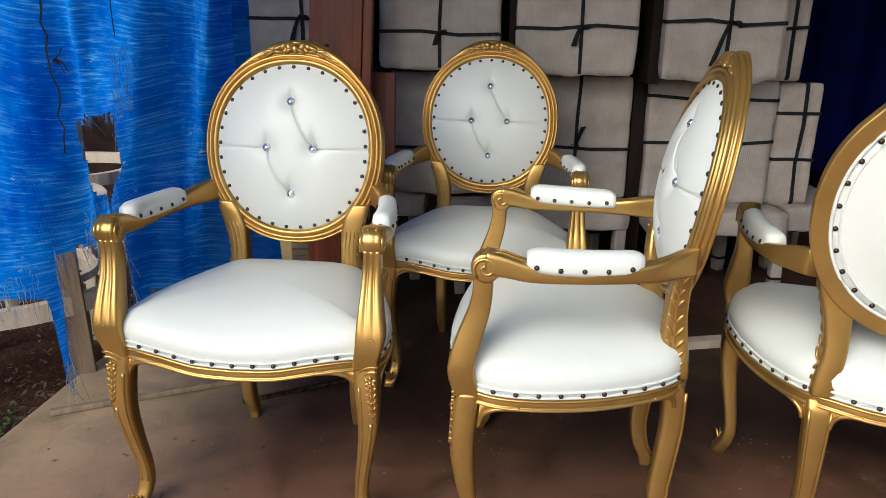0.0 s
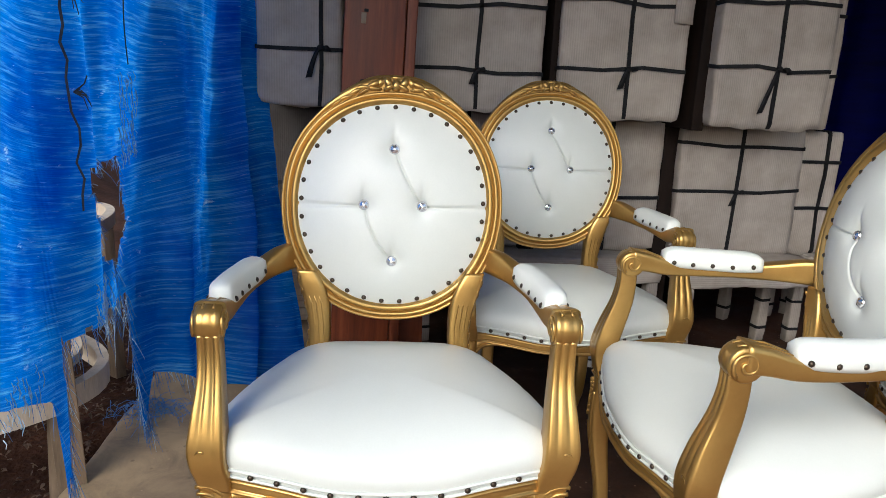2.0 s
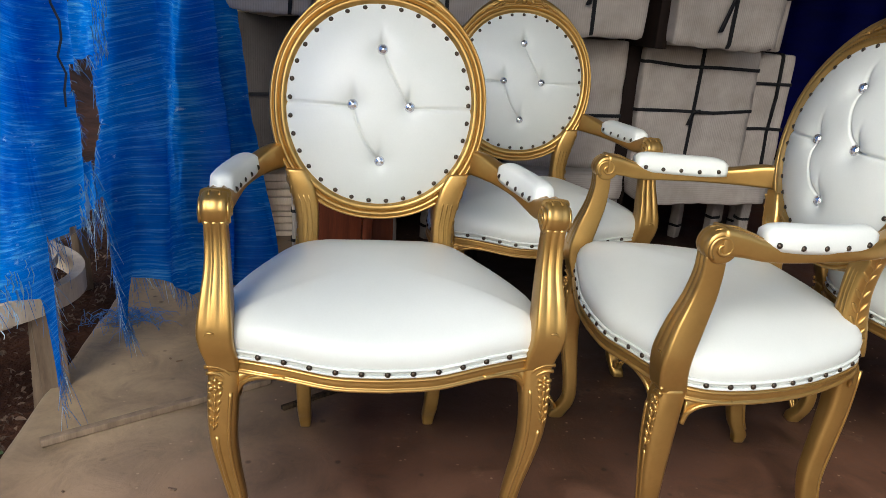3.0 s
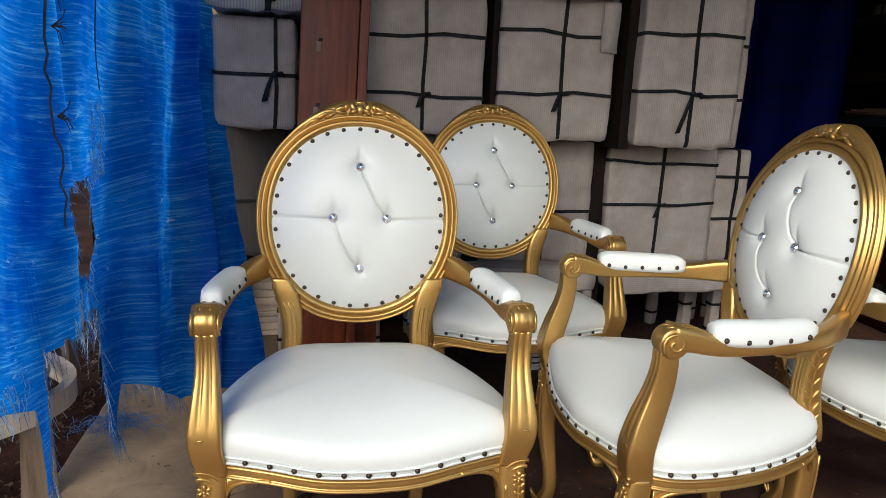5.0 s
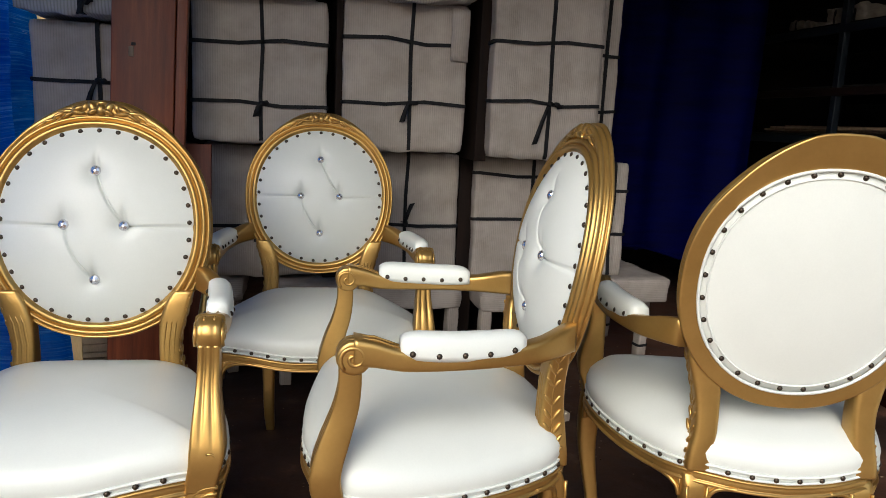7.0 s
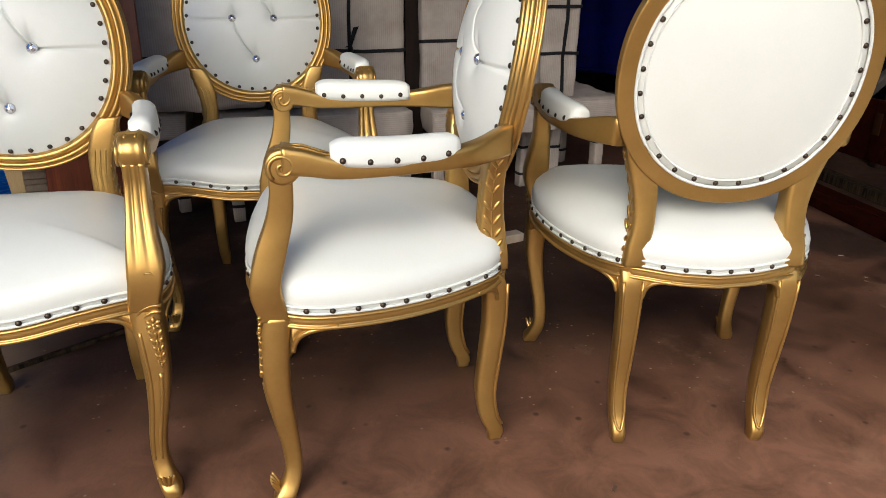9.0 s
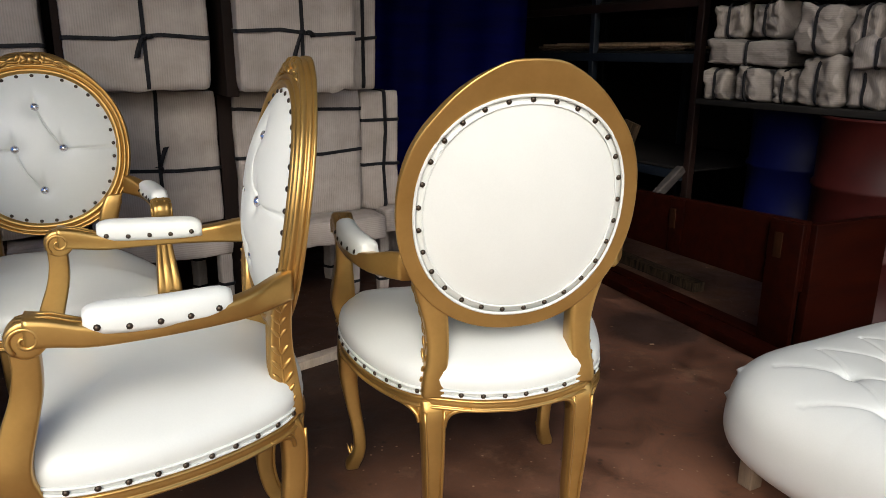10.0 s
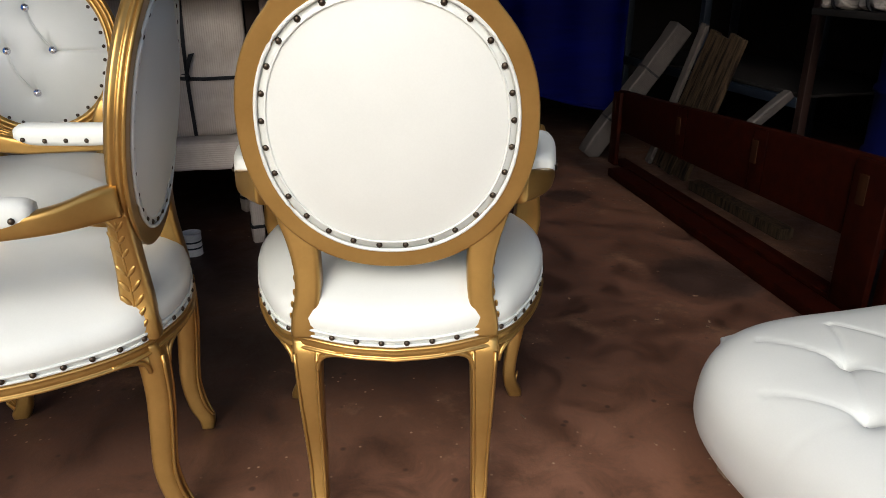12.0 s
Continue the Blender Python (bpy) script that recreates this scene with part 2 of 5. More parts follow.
def corrugated(name, light, dark, pitch=0.0085, axis="X", ribs=(0.12, 0.5)):
    """White wrapping board with fine ribs, a little dirty."""
    m, nodes, links, bsdf = material(name)
    at = coords(nodes, links)
    wave = node(nodes, "ShaderNodeTexWave", Scale=0.314 / pitch, Distortion=0.6, Detail=1.0)
    wave.inputs["Detail Scale"].default_value = 0.4
    wave.bands_direction = axis
    broad = node(nodes, "ShaderNodeTexNoise", Scale=5.0, Detail=6.0, Roughness=0.65)
    crease = node(nodes, "ShaderNodeTexNoise", Scale=18.0, Detail=3.0, Distortion=1.0)
    for n in (wave, broad, crease):
        links.new(at, n.inputs["Vector"])
    col = ramp(nodes, links, broad.outputs[0], [(0.3, dark), (0.65, light)])
    rib = ramp(nodes, links, wave.outputs["Fac"], [(0.1, (0.66, 0.66, 0.66)), (0.6, (1, 1, 1))])
    patchy = ramp(nodes, links, crease.outputs[0], [(0.35, (ribs[0],) * 3), (0.65, (ribs[1],) * 3)])
    col = blend(nodes, links, patchy, col, rib, "MULTIPLY")
    info = nodes.new("ShaderNodeObjectInfo")
    tone = ramp(nodes, links, info.outputs["Random"], [(0.0, (0.86, 0.86, 0.88)), (1.0, (1, 0.99, 0.97))])
    col = blend(nodes, links, 1.0, col, tone, "MULTIPLY")
    links.new(col, bsdf.inputs["Base Color"])
    bsdf.inputs["Roughness"].default_value = 0.75
    b = relief(nodes, links, bsdf, crease.outputs[0], 0.35, 0.008)
    relief(nodes, links, bsdf, wave.outputs["Fac"], 0.35, 0.0012, b)
    return m


def tarp_cloth(name, deep, bright, scratch, glow, pale):
    """Woven plastic sheet: streaks along the weave, pale scuffs, light coming through."""
    m, nodes, links, bsdf = material(name)
    at = coords(nodes, links, (1, 1, 1), (6, 0, 0))
    # the weave is dragged out of line by the sagging cloth
    drag = node(nodes, "ShaderNodeTexNoise", Scale=1.2, Detail=0.5)
    links.new(at, drag.inputs["Vector"])
    pull = nodes.new("ShaderNodeVectorMath")
    pull.operation = "MULTIPLY_ADD"
    pull.inputs[1].default_value = (0.0, 0.0, 0.25)
    links.new(drag.outputs["Color"], pull.inputs[0])
    links.new(at, pull.inputs[2])
    warped = pull.outputs[0]
    streak_at = coords(nodes, links, (1.2, 2.2, 46.0), (9, 0, 0), warped)
    streak = node(nodes, "ShaderNodeTexNoise", Scale=3.0, Detail=7.0, Roughness=0.7, Distortion=0.25)
    weave_at = coords(nodes, links, (1.2, 5.0, 150.0), (5, 0, 0), warped)
    weave = node(nodes, "ShaderNodeTexNoise", Scale=3.0, Detail=3.0)
    broad = node(nodes, "ShaderNodeTexNoise", Scale=3.2, Detail=5.0, Roughness=0.6)
    links.new(streak_at, streak.inputs["Vector"])
    links.new(weave_at, weave.inputs["Vector"])
    links.new(at, broad.inputs["Vector"])
    col = ramp(nodes, links, broad.outputs[0], [(0.3, deep), (0.7, bright)])
    lines = ramp(nodes, links, streak.outputs[0], [(0.49, (0, 0, 0)), (0.56, (0.4, 0.4, 0.4)), (0.65, (1, 1, 1))])
    mask = ramp(nodes, links, broad.outputs[0], [(0.36, (0.22, 0.22, 0.22)), (0.62, (0.95, 0.95, 0.95))])
    fac = blend(nodes, links, 1.0, lines, mask, "MULTIPLY")
    # streaks of the weave; their pale colour also paints the plastic's glossy highlights
    col = blend(nodes, links, fac, col, scratch)
    shade = ramp(nodes, links, weave.outputs[0], [(0.36, (0.66, 0.72, 0.82)), (0.62, (1, 1, 1))])
    col = blend(nodes, links, 0.85, col, shade, "MULTIPLY")
    scuff = node(nodes, "ShaderNodeTexNoise", Scale=1.0, Detail=9.0, Roughness=0.75)
    links.new(coords(nodes, links, (4, 9.0, 24.0), (7, 0, 0)), scuff.inputs["Vector"])
    worn = ramp(nodes, links, scuff.outputs[0], [(0.635, (0, 0, 0)), (0.72, (0.9, 0.9, 0.9))])
    col = blend(nodes, links, worn, col, pale)
    # short frayed fibres along the weave
    fibre = node(nodes, "ShaderNodeTexNoise", Scale=1.0, Detail=3.0, Roughness=0.6, Distortion=0.5)
    links.new(coords(nodes, links, (20, 26.0, 210.0), (8, 0, 0), warped), fibre.inputs["Vector"])
    hairs = ramp(nodes, links, fibre.outputs[0], [(0.66, (0, 0, 0)), (0.74, (0.45, 0.45, 0.45))])
    hairs = blend(nodes, links, 1.0, hairs, mask, "MULTIPLY")
    col = blend(nodes, links, hairs, col, pale)
    links.new(col, bsdf.inputs["Base Color"])
    bsdf.inputs["Roughness"].default_value = 0.5
    bsdf.inputs["Specular IOR Level"].default_value = 0.2
    relief(nodes, links, bsdf, weave.outputs[0], 0.6, 0.003)
    tr = nodes.new("ShaderNodeBsdfTranslucent")
    links.new(col, tr.inputs[0])
    mx = nodes.new("ShaderNodeMixShader")
    mx.inputs[0].default_value = glow
    links.new(bsdf.outputs[0], mx.inputs[1])
    links.new(tr.outputs[0], mx.inputs[2])
    links.new(mx.outputs[0], nodes["Material Output"].inputs[0])
    return m


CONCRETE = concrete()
WRAP = corrugated("white_corrugated_wrap", (0.45, 0.395, 0.345), (0.30, 0.255, 0.215))
RIBBED_WRAP = corrugated("pale_ribbed_wrap", (0.50, 0.485, 0.445), (0.36, 0.345, 0.31), 0.0105, ribs=(0.6, 0.95))
# shaded copies of the white wrap: dim light at the bundles, in the colour
DIM_WRAP = corrugated("shaded_corrugated_wrap", (0.21, 0.187, 0.168), (0.11, 0.096, 0.083))
DIM_ACROSS = corrugated("shaded_corrugated_wrap_across", (0.21, 0.187, 0.168), (0.11, 0.096, 0.083), axis="Z")
# the same wrap near black, its shade painted into the colour
SHADE_WRAP = corrugated("deep_shade_wrap", (0.050, 0.041, 0.035), (0.026, 0.021, 0.018))
WRAP_ACROSS = corrugated("white_corrugated_wrap_across", (0.45, 0.395, 0.345), (0.30, 0.255, 0.215), axis="Z")
TARP = tarp_cloth("blue_woven_tarp", (0.001, 0.080, 0.55), (0.006, 0.27, 0.90), (0.16, 0.56, 0.98), 0.76, (0.55, 0.78, 0.97))
# dark blue, with the weak light at the back lowering it further
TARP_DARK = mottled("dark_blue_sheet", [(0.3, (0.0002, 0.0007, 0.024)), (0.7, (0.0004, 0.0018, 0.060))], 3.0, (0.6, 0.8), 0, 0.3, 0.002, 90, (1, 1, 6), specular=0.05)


# ---- building blocks ----
def thing(name, at, label, category, group="", kind="", turn=0.0):
    ob = new(name)
    ob.empty_display_size = 0.1
    ob.matrix_basis = pose(*at, 0, 0, turn)
    return tagged(ob, label, category, group, kind)


def part(name, bm, material_, parent=None, label="", smooth=True, m=None):
    """Links a bmesh as one mesh object under a thing or a part."""
    me = bpy.data.meshes.new(name)
    bm.to_mesh(me)
    bm.free()
    return shared(name, me, material_, parent, label, smooth, m)


def shared(name, me, material_, parent=None, label="", smooth=True, m=None):
    if not me.materials:
        me.materials.append(material_)
        if smooth:
            me.shade_smooth()
    ob = new(name, me)
    ob.parent = parent
    if m is not None:
        ob.matrix_basis = m
    if label:
        ob["label"] = label
    return ob


def box(bm, x0, x1, y0, y1, z0, z1, bevel=0.0, segments=2, m=None):
    r = bmesh.ops.create_cube(bm, size=1.0)
    t = Matrix.Translation(((x0 + x1) / 2, (y0 + y1) / 2, (z0 + z1) / 2)) @ Matrix.Diagonal((x1 - x0, y1 - y0, z1 - z0, 1))
    bmesh.ops.transform(bm, matrix=t, verts=r["verts"])
    made = r["verts"]
    if bevel:
        edges = list({e for v in made for e in v.link_edges})
        b = bmesh.ops.bevel(bm, geom=edges, offset=bevel, segments=segments, affect="EDGES", profile=0.6)
        made = list({v for f in b["faces"] for v in f.verts} | {v for v in made if v.is_valid})
    if m is not None:
        bmesh.ops.transform(bm, matrix=m, verts=made)
    return made


def blob(bm, at, size, turn=(0, 0, 0), u=10, v=6):
    r = bmesh.ops.create_uvsphere(bm, u_segments=u, v_segments=v, radius=1.0)
    m = Matrix.Translation(at) @ Euler([radians(a) for a in turn]).to_matrix().to_4x4() @ Matrix.Diagonal((*size, 1))
    bmesh.ops.transform(bm, matrix=m, verts=r["verts"])


def loft(bm, rings, closed_ring=True, closed_path=False, caps=True):
    rows = [[bm.verts.new(p) for p in ring] for ring in rings]
    n = len(rows[0])
    pairs = list(zip(rows, rows[1:])) + ([(rows[-1], rows[0])] if closed_path else [])
    for a, b in pairs:
        for i in range(n if closed_ring else n - 1):
            k = (i + 1) % n
            bm.faces.new((a[i], a[k], b[k], b[i]))
    if caps and not closed_path and closed_ring:
        bm.faces.new(rows[0][::-1])
        bm.faces.new(rows[-1])
    bmesh.ops.recalc_face_normals(bm, faces=bm.faces)


def smooth_path(points, steps):
    """Catmull-Rom through points (tuples of any length), steps per span."""
    pts = [np.array(p, float) for p in points]
    pts = [2 * pts[0] - pts[1]] + pts + [2 * pts[-1] - pts[-2]]
    out = []
    for i in range(1, len(pts) - 2):
        a, b, c, d = pts[i - 1:i + 3]
        for k in range(steps):
            t = k / steps
            out.append(0.5 * (2 * b + (c - a) * t + (2 * a - 5 * b + 4 * c - d) * t * t + (3 * b - a - 3 * c + d) * t ** 3))
    return out + [pts[-2]]


def tube(bm, points, radius, sides=6, taper=1.0):
    """A round rod along points."""
    pts = [Vector(p) for p in points]
    rings = []
    for i, p in enumerate(pts):
        d = (pts[min(i + 1, len(pts) - 1)] - pts[max(i - 1, 0)]).normalized()
        a = d.cross(Vector((0.3, 0.2, 0.93))).normalized()
        b = d.cross(a)
        r = radius * (1 + (taper - 1) * i / max(1, len(pts) - 1))
        rings.append([p + r * (math.cos(2 * math.pi * k / sides) * a + math.sin(2 * math.pi * k / sides) * b) for k in range(sides)])
    loft(bm, rings)


def beam(bm, rows, power=0.5, sides=16):
    """An upright limb: rows of (x, y, z, half width in x, half width in y), with rounded-square sections."""
    rings = []
    for x, y, z, hx, hy in smooth_path(rows, 5):
        ring = []
        for k in range(sides):
            a = 2 * math.pi * (k + 0.5) / sides
            c, s_ = math.cos(a), math.sin(a)
            ring.append((x + hx * math.copysign(abs(c) ** power, c), y + hy * math.copysign(abs(s_) ** power, s_), z))
        rings.append(ring)
    loft(bm, rings)


def roughen(bm, amount, scale, seed=0.0):
    for v in bm.verts:
        v.co += amount * noise.noise_vector(v.co * scale + Vector((seed, seed * 1.7, 0)))


# ---- ground, slab, shell ----
def build_ground():
    bm = bmesh.new()
    bmesh.ops.create_grid(bm, x_segments=90, y_segments=90, size=1.0)
    for v in bm.verts:
        far = max(abs(v.co.x), abs(v.co.y))
        v.co *= 0.1 * 1500 ** far if far > 0 else 1
        v.co += Vector((-1.5, 2.0, -0.07))
        d = (v.co - Vector((-1.5, 2, 0))).length
        if d < 8:
            v.co.z += 0.03 * noise.noise(v.co * 3.1)
        # made-up earth bank beyond the raw frames, a brown backdrop for the rents
        rise = min(1.0, max(0.0, (-2.5 - v.co.x) / 1.4))
        v.co.z += 1.3 * rise * rise * (3 - 2 * rise) * (1 + 0.15 * noise.noise(v.co * 0.8))
    tagged(part("ground", bm, SOIL), "bare brown soil beside the concrete slab", "ground", kind="structure")


def slab_edge(y):
    return -1.235 + 0.045 * (y - 2.2) + 0.02 * noise.noise(Vector((y * 3, 0, 0))) + 0.008 * noise.noise(Vector((y * 14, 3, 0)))


def build_floor():
    bm = bmesh.new()
    nx, ny = 90, 110
    grid = []
    for j in range(ny + 1):
        y = -3.0 + 9.0 * j / ny
        row = []
        for i in range(nx + 1):
            x0 = slab_edge(y)
            x = x0 + (4.9 - x0) * (i / nx) ** 1.4
            z = 0.003 * noise.noise(Vector((x * 2, y * 2, 0)))
            if i == 0:
                z -= 0.012
            row.append(bm.verts.new((x, y, z)))
        grid.append(row)
    for j in range(ny):
        for i in range(nx):
            bm.faces.new((grid[j][i], grid[j][i + 1], grid[j + 1][i + 1], grid[j + 1][i]))
    border = [e for e in bm.edges if e.is_boundary]
    ext = bmesh.ops.extrude_edge_only(bm, edges=border)
    for v in ext["geom"]:
        if isinstance(v, bmesh.types.BMVert):
            v.co.z -= 0.14
    bmesh.ops.recalc_face_normals(bm, faces=bm.faces)
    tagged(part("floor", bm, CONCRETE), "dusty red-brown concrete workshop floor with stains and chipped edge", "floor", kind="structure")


def roof_z(y):
    """The underside of the unseen roof, which rises from a low eave to the back."""
    return 2.50 + 0.02 * (y - 0.65)


def build_shell():
    # made-up walls: the south one blocks sky light unseen, the west is dark backing
    for name, dims in (("wall_north", (-1.32, 4.9, 5.7, 5.8, -0.1, 2.62)), ("wall_east", (4.8, 4.9, -0.2, 5.7, -0.1, 2.60)), ("unseen_blocker_south", (2.7, 4.8, -0.2, -0.1, -0.1, 2.44)), ("dark_backing_west", (-1.315, -1.22, 3.35, 5.72, -0.1, 2.61))):
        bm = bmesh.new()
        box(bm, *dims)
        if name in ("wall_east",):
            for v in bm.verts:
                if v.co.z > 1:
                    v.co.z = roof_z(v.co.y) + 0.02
        tagged(part(name, bm, DARK_WALL, smooth=False), "near-black wall put up to close the workshop and keep it dark", "wall", kind="structure")
    bm = bmesh.new()
    # added roof, out of view: its eaves and opening let in or block skylight
    box(bm, -1.75, 1.70, 0.65, 6.0, 0.0, 0.05)
    box(bm, 1.703, 5.0, 2.20, 6.0, 0.0, 0.05)
    box(bm, 2.6, 5.0, -0.5, 2.197, 0.0, 0.05)
    for i in range(8):
        y = 0.72 + 0.65 * i
        box(bm, -1.5, 5.0 if i > 2 else 1.70, y, y + 0.06, -0.087, -0.003)
    for v in bm.verts:
        v.co.z += roof_z(v.co.y)
    tagged(part("ceiling", bm, ROOF, smooth=False), "unseen roof on battens, its edges set to shape the daylight", "ceiling", kind="structure")


build_ground()
build_floor()
build_shell()


# ---- armchairs ----
LEAN, BOW, BACK_Y, BACK_Z = radians(9.2), radians(24.0), 0.263, 0.840
RX, RZ = 0.2150, 0.2290


def on_back(u, v, w):
    """A point of the reclined, gently bowed back: u across, v up the back, w towards the sitter."""
    lean = LEAN + BOW * v
    y = BACK_Y + (math.cos(LEAN) - math.cos(lean)) / BOW
    z = BACK_Z + (math.sin(lean) - math.sin(LEAN)) / BOW
    return Vector((u, y - w * math.cos(lean), z + w * math.sin(lean)))


def oval(a, grow):
    """A point of the back's oval, a radians clockwise from its top, grown outwards."""
    sx, cz = math.sin(a), math.cos(a)
    return (RX + grow) * math.copysign(abs(sx) ** 0.93, sx), (RZ + grow) * math.copysign(abs(cz) ** 0.93, cz)


def crest_rise(a):
    a = (a + math.pi) % (2 * math.pi) - math.pi
    t = min(1.0, max(0.0, 0.82 - abs(a)) / 0.66)
    return 0.032 * t ** 1.4


def seat_plan():
    """The seat's outline at the nail line, from the front middle round by the right: x, y, z."""
    half = [(0, -0.262, 0.437), (0.09, -0.258, 0.440), (0.18, -0.242, 0.452), (0.255, -0.224, 0.458), (0.298, -0.198, 0.450), (0.316, -0.14, 0.444),
            (0.313, -0.05, 0.442), (0.286, 0.06, 0.440), (0.245, 0.16, 0.442), (0.205, 0.226, 0.447), (0.15, 0.258, 0.448), (0.08, 0.276, 0.442), (0, 0.284, 0.439)]
    right = smooth_path(half, 5)
    left = [np.array((-x, y, z)) for x, y, z in right[1:-1]][::-1]
    return right + left


PLAN = seat_plan()


def plan_normal(i):
    a, b = PLAN[(i - 1) % len(PLAN)], PLAN[(i + 1) % len(PLAN)]
    d = np.array((b[1] - a[1], a[0] - b[0]))
    return d / np.linalg.norm(d)


def seat_cushion(bm):
    n = len(PLAN)
    profile = [(-0.004, -0.014), (0.0055, -0.010), (0.0055, 0.009), (0.0080, 0.016), (0.0082, 0.030), (0.0030, 0.046), (-0.010, 0.060), (-0.030, 0.072)]
    rings = []
    for off, up in profile:
        ring = []
        for i, (x, y, z) in enumerate(PLAN):
            nx, ny = plan_normal(i)
            ring.append((x + nx * off, y + ny * off, z + up))
        rings.append(ring)
    base = [np.array(p) for p in rings[-1]]
    c = np.array((0, 0.0, 0.556))
    for f, lift in ((0.93, 0.22), (0.86, 0.40), (0.77, 0.58), (0.66, 0.735), (0.52, 0.865), (0.36, 0.95), (0.18, 0.99)):
        rings.append([tuple(np.array((c[0] + (p[0] - c[0]) * f, c[1] + (p[1] - c[1]) * f, p[2] + (c[2] - p[2]) * lift))) for p in base])
    rows = [[bm.verts.new(p) for p in ring] for ring in rings]
    for a, b in zip(rows, rows[1:]):
        for i in range(n):
            k = (i + 1) % n
            bm.faces.new((a[i], a[k], b[k], b[i]))
    top = bm.verts.new(c)
    for i in range(n):
        bm.faces.new((rows[-1][i], rows[-1][(i + 1) % n], top))
    bmesh.ops.recalc_face_normals(bm, faces=bm.faces)


def seat_rail(bm):
    # a flat face between two thin beads
    profile = [(-0.03, 0.0), (0.0, 0.0), (0.0075, -0.0006), (0.0115, -0.0030), (0.0108, -0.0056), (0.0072, -0.0068), (0.0070, -0.0074), (0.0082, -0.0115), (0.0084, -0.0165), (0.0072, -0.0190), (0.0070, -0.0196), (0.0105, -0.0208), (0.0130, -0.0240), (0.0104, -0.0272), (0.002, -0.0285), (-0.012, -0.029), (-0.03, -0.029)]
    rings = []
    for i, (x, y, z) in enumerate(PLAN):
        nx, ny = plan_normal(i)
        rings.append([(x + nx * o, y + ny * o, z + u - 0.010) for o, u in profile])
    loft(bm, rings, closed_path=True)


def corner_bracket(bm, s, a, b, drop, axis, rear):
    """The sweep by which the rail's lower bead runs down a leg, with a thin web behind it."""
    half = [(p, plan_normal(i)) for i, p in enumerate(PLAN[:len(PLAN) // 2 + 1])]
    half = [(p, n) for p, n in half if (p[1] > 0.05) == rear or axis == 1]
    half.sort(key=lambda q: q[0][axis])
    keys = [p[axis] for p, n in half]
    rows = smooth_path([(0.0, 0.0), (0.30, -0.03), (0.58, -0.13), (0.80, -0.32), (0.94, -0.62), (1.0, -1.0)], 5)
    bead, web = [], []
    for d, z in rows:
        k = a + (b - a) * d
        x, y, h = (float(np.interp(k, keys, [p[c] for p, n in half])) for c in range(3))
        nx, ny = (float(np.interp(k, keys, [n[c] for p, n in half])) for c in range(2))
        low = h - 0.0335 + z * drop
        top = min(h - 0.030, low + 0.050)
        bead.append((s * (x + nx * 0.0065), y + ny * 0.0065, low))
        web.append([(s * (x + nx * o), y + ny * o, zz) for o, zz in ((0.0072, low), (0.0072, top), (-0.016, top), (-0.016, low))])
    loft(bm, web)
    tube(bm, bead, 0.0056, 8, 0.85)


def welt(bm, points, radius):
    """A closed cord of piping."""
    pts = [Vector(p) for p in points]
    n, rings = len(pts), []
    for i, p in enumerate(pts):
        d = (pts[(i + 1) % n] - pts[i - 1]).normalized()
        a = d.cross(Vector((0, 0, 1)) if abs(d.z) < 0.8 else Vector((0, 1, 0))).normalized()
        b = d.cross(a)
        rings.append([p + radius * (math.cos(math.pi * k / 3) * a + math.sin(math.pi * k / 3) * b) for k in range(6)])
    loft(bm, rings, closed_path=True)


def back_frame(bm):
    """The oval ring: two beads and a groove in front, flat behind, swelling into a crest at the top."""
    n, rings = 96, []
    for i in range(n):
        a = 2 * math.pi * i / n
        r = crest_rise(a)
        prof = [(-0.012, -0.014), (-0.012, 0.010), (-0.006, 0.0135), (-0.0005, 0.0205), (0.005, 0.0240), (0.0100, 0.0205), (0.0118, 0.0105), (0.0130, 0.0105), (0.0145, 0.0180),
                (0.019, 0.0210), (0.0232, 0.0175), (0.0246, 0.0090), (0.0256, 0.0090), (0.0275 + r * 0.3, 0.0145), (0.0315 + r * 0.7, 0.0150), (0.0330 + r * 0.75, 0.0115), (0.0332 + r * 0.75, 0.0070), (0.0292 + r * 0.75, 0.0035), (0.0292 + r * 0.75, 0.0022),
                (0.0332 + r * 0.8, 0.0005), (0.0352 + r * 0.8, -0.0030), (0.0342 + r * 0.85, -0.0062), (0.0305 + r * 0.88, -0.0078), (0.0305 + r * 0.88, -0.0086), (0.0352 + r, -0.0096), (0.0360 + r, -0.0118), (0.0358 + r, -0.0140), (0.0346 + r, -0.0154),
                (0.0330 + r, -0.0161), (0.0300 + r, -0.0162), (0.015, -0.0162), (0.0, -0.0162), (-0.010, -0.0162)]
        rings.append([on_back(*oval(a, g), w) for g, w in prof])
    loft(bm, rings, closed_path=True)


BUTTONS = [(0.0, 0.122), (-0.064, 0.0), (0.064, 0.0), (0.0, -0.122)]


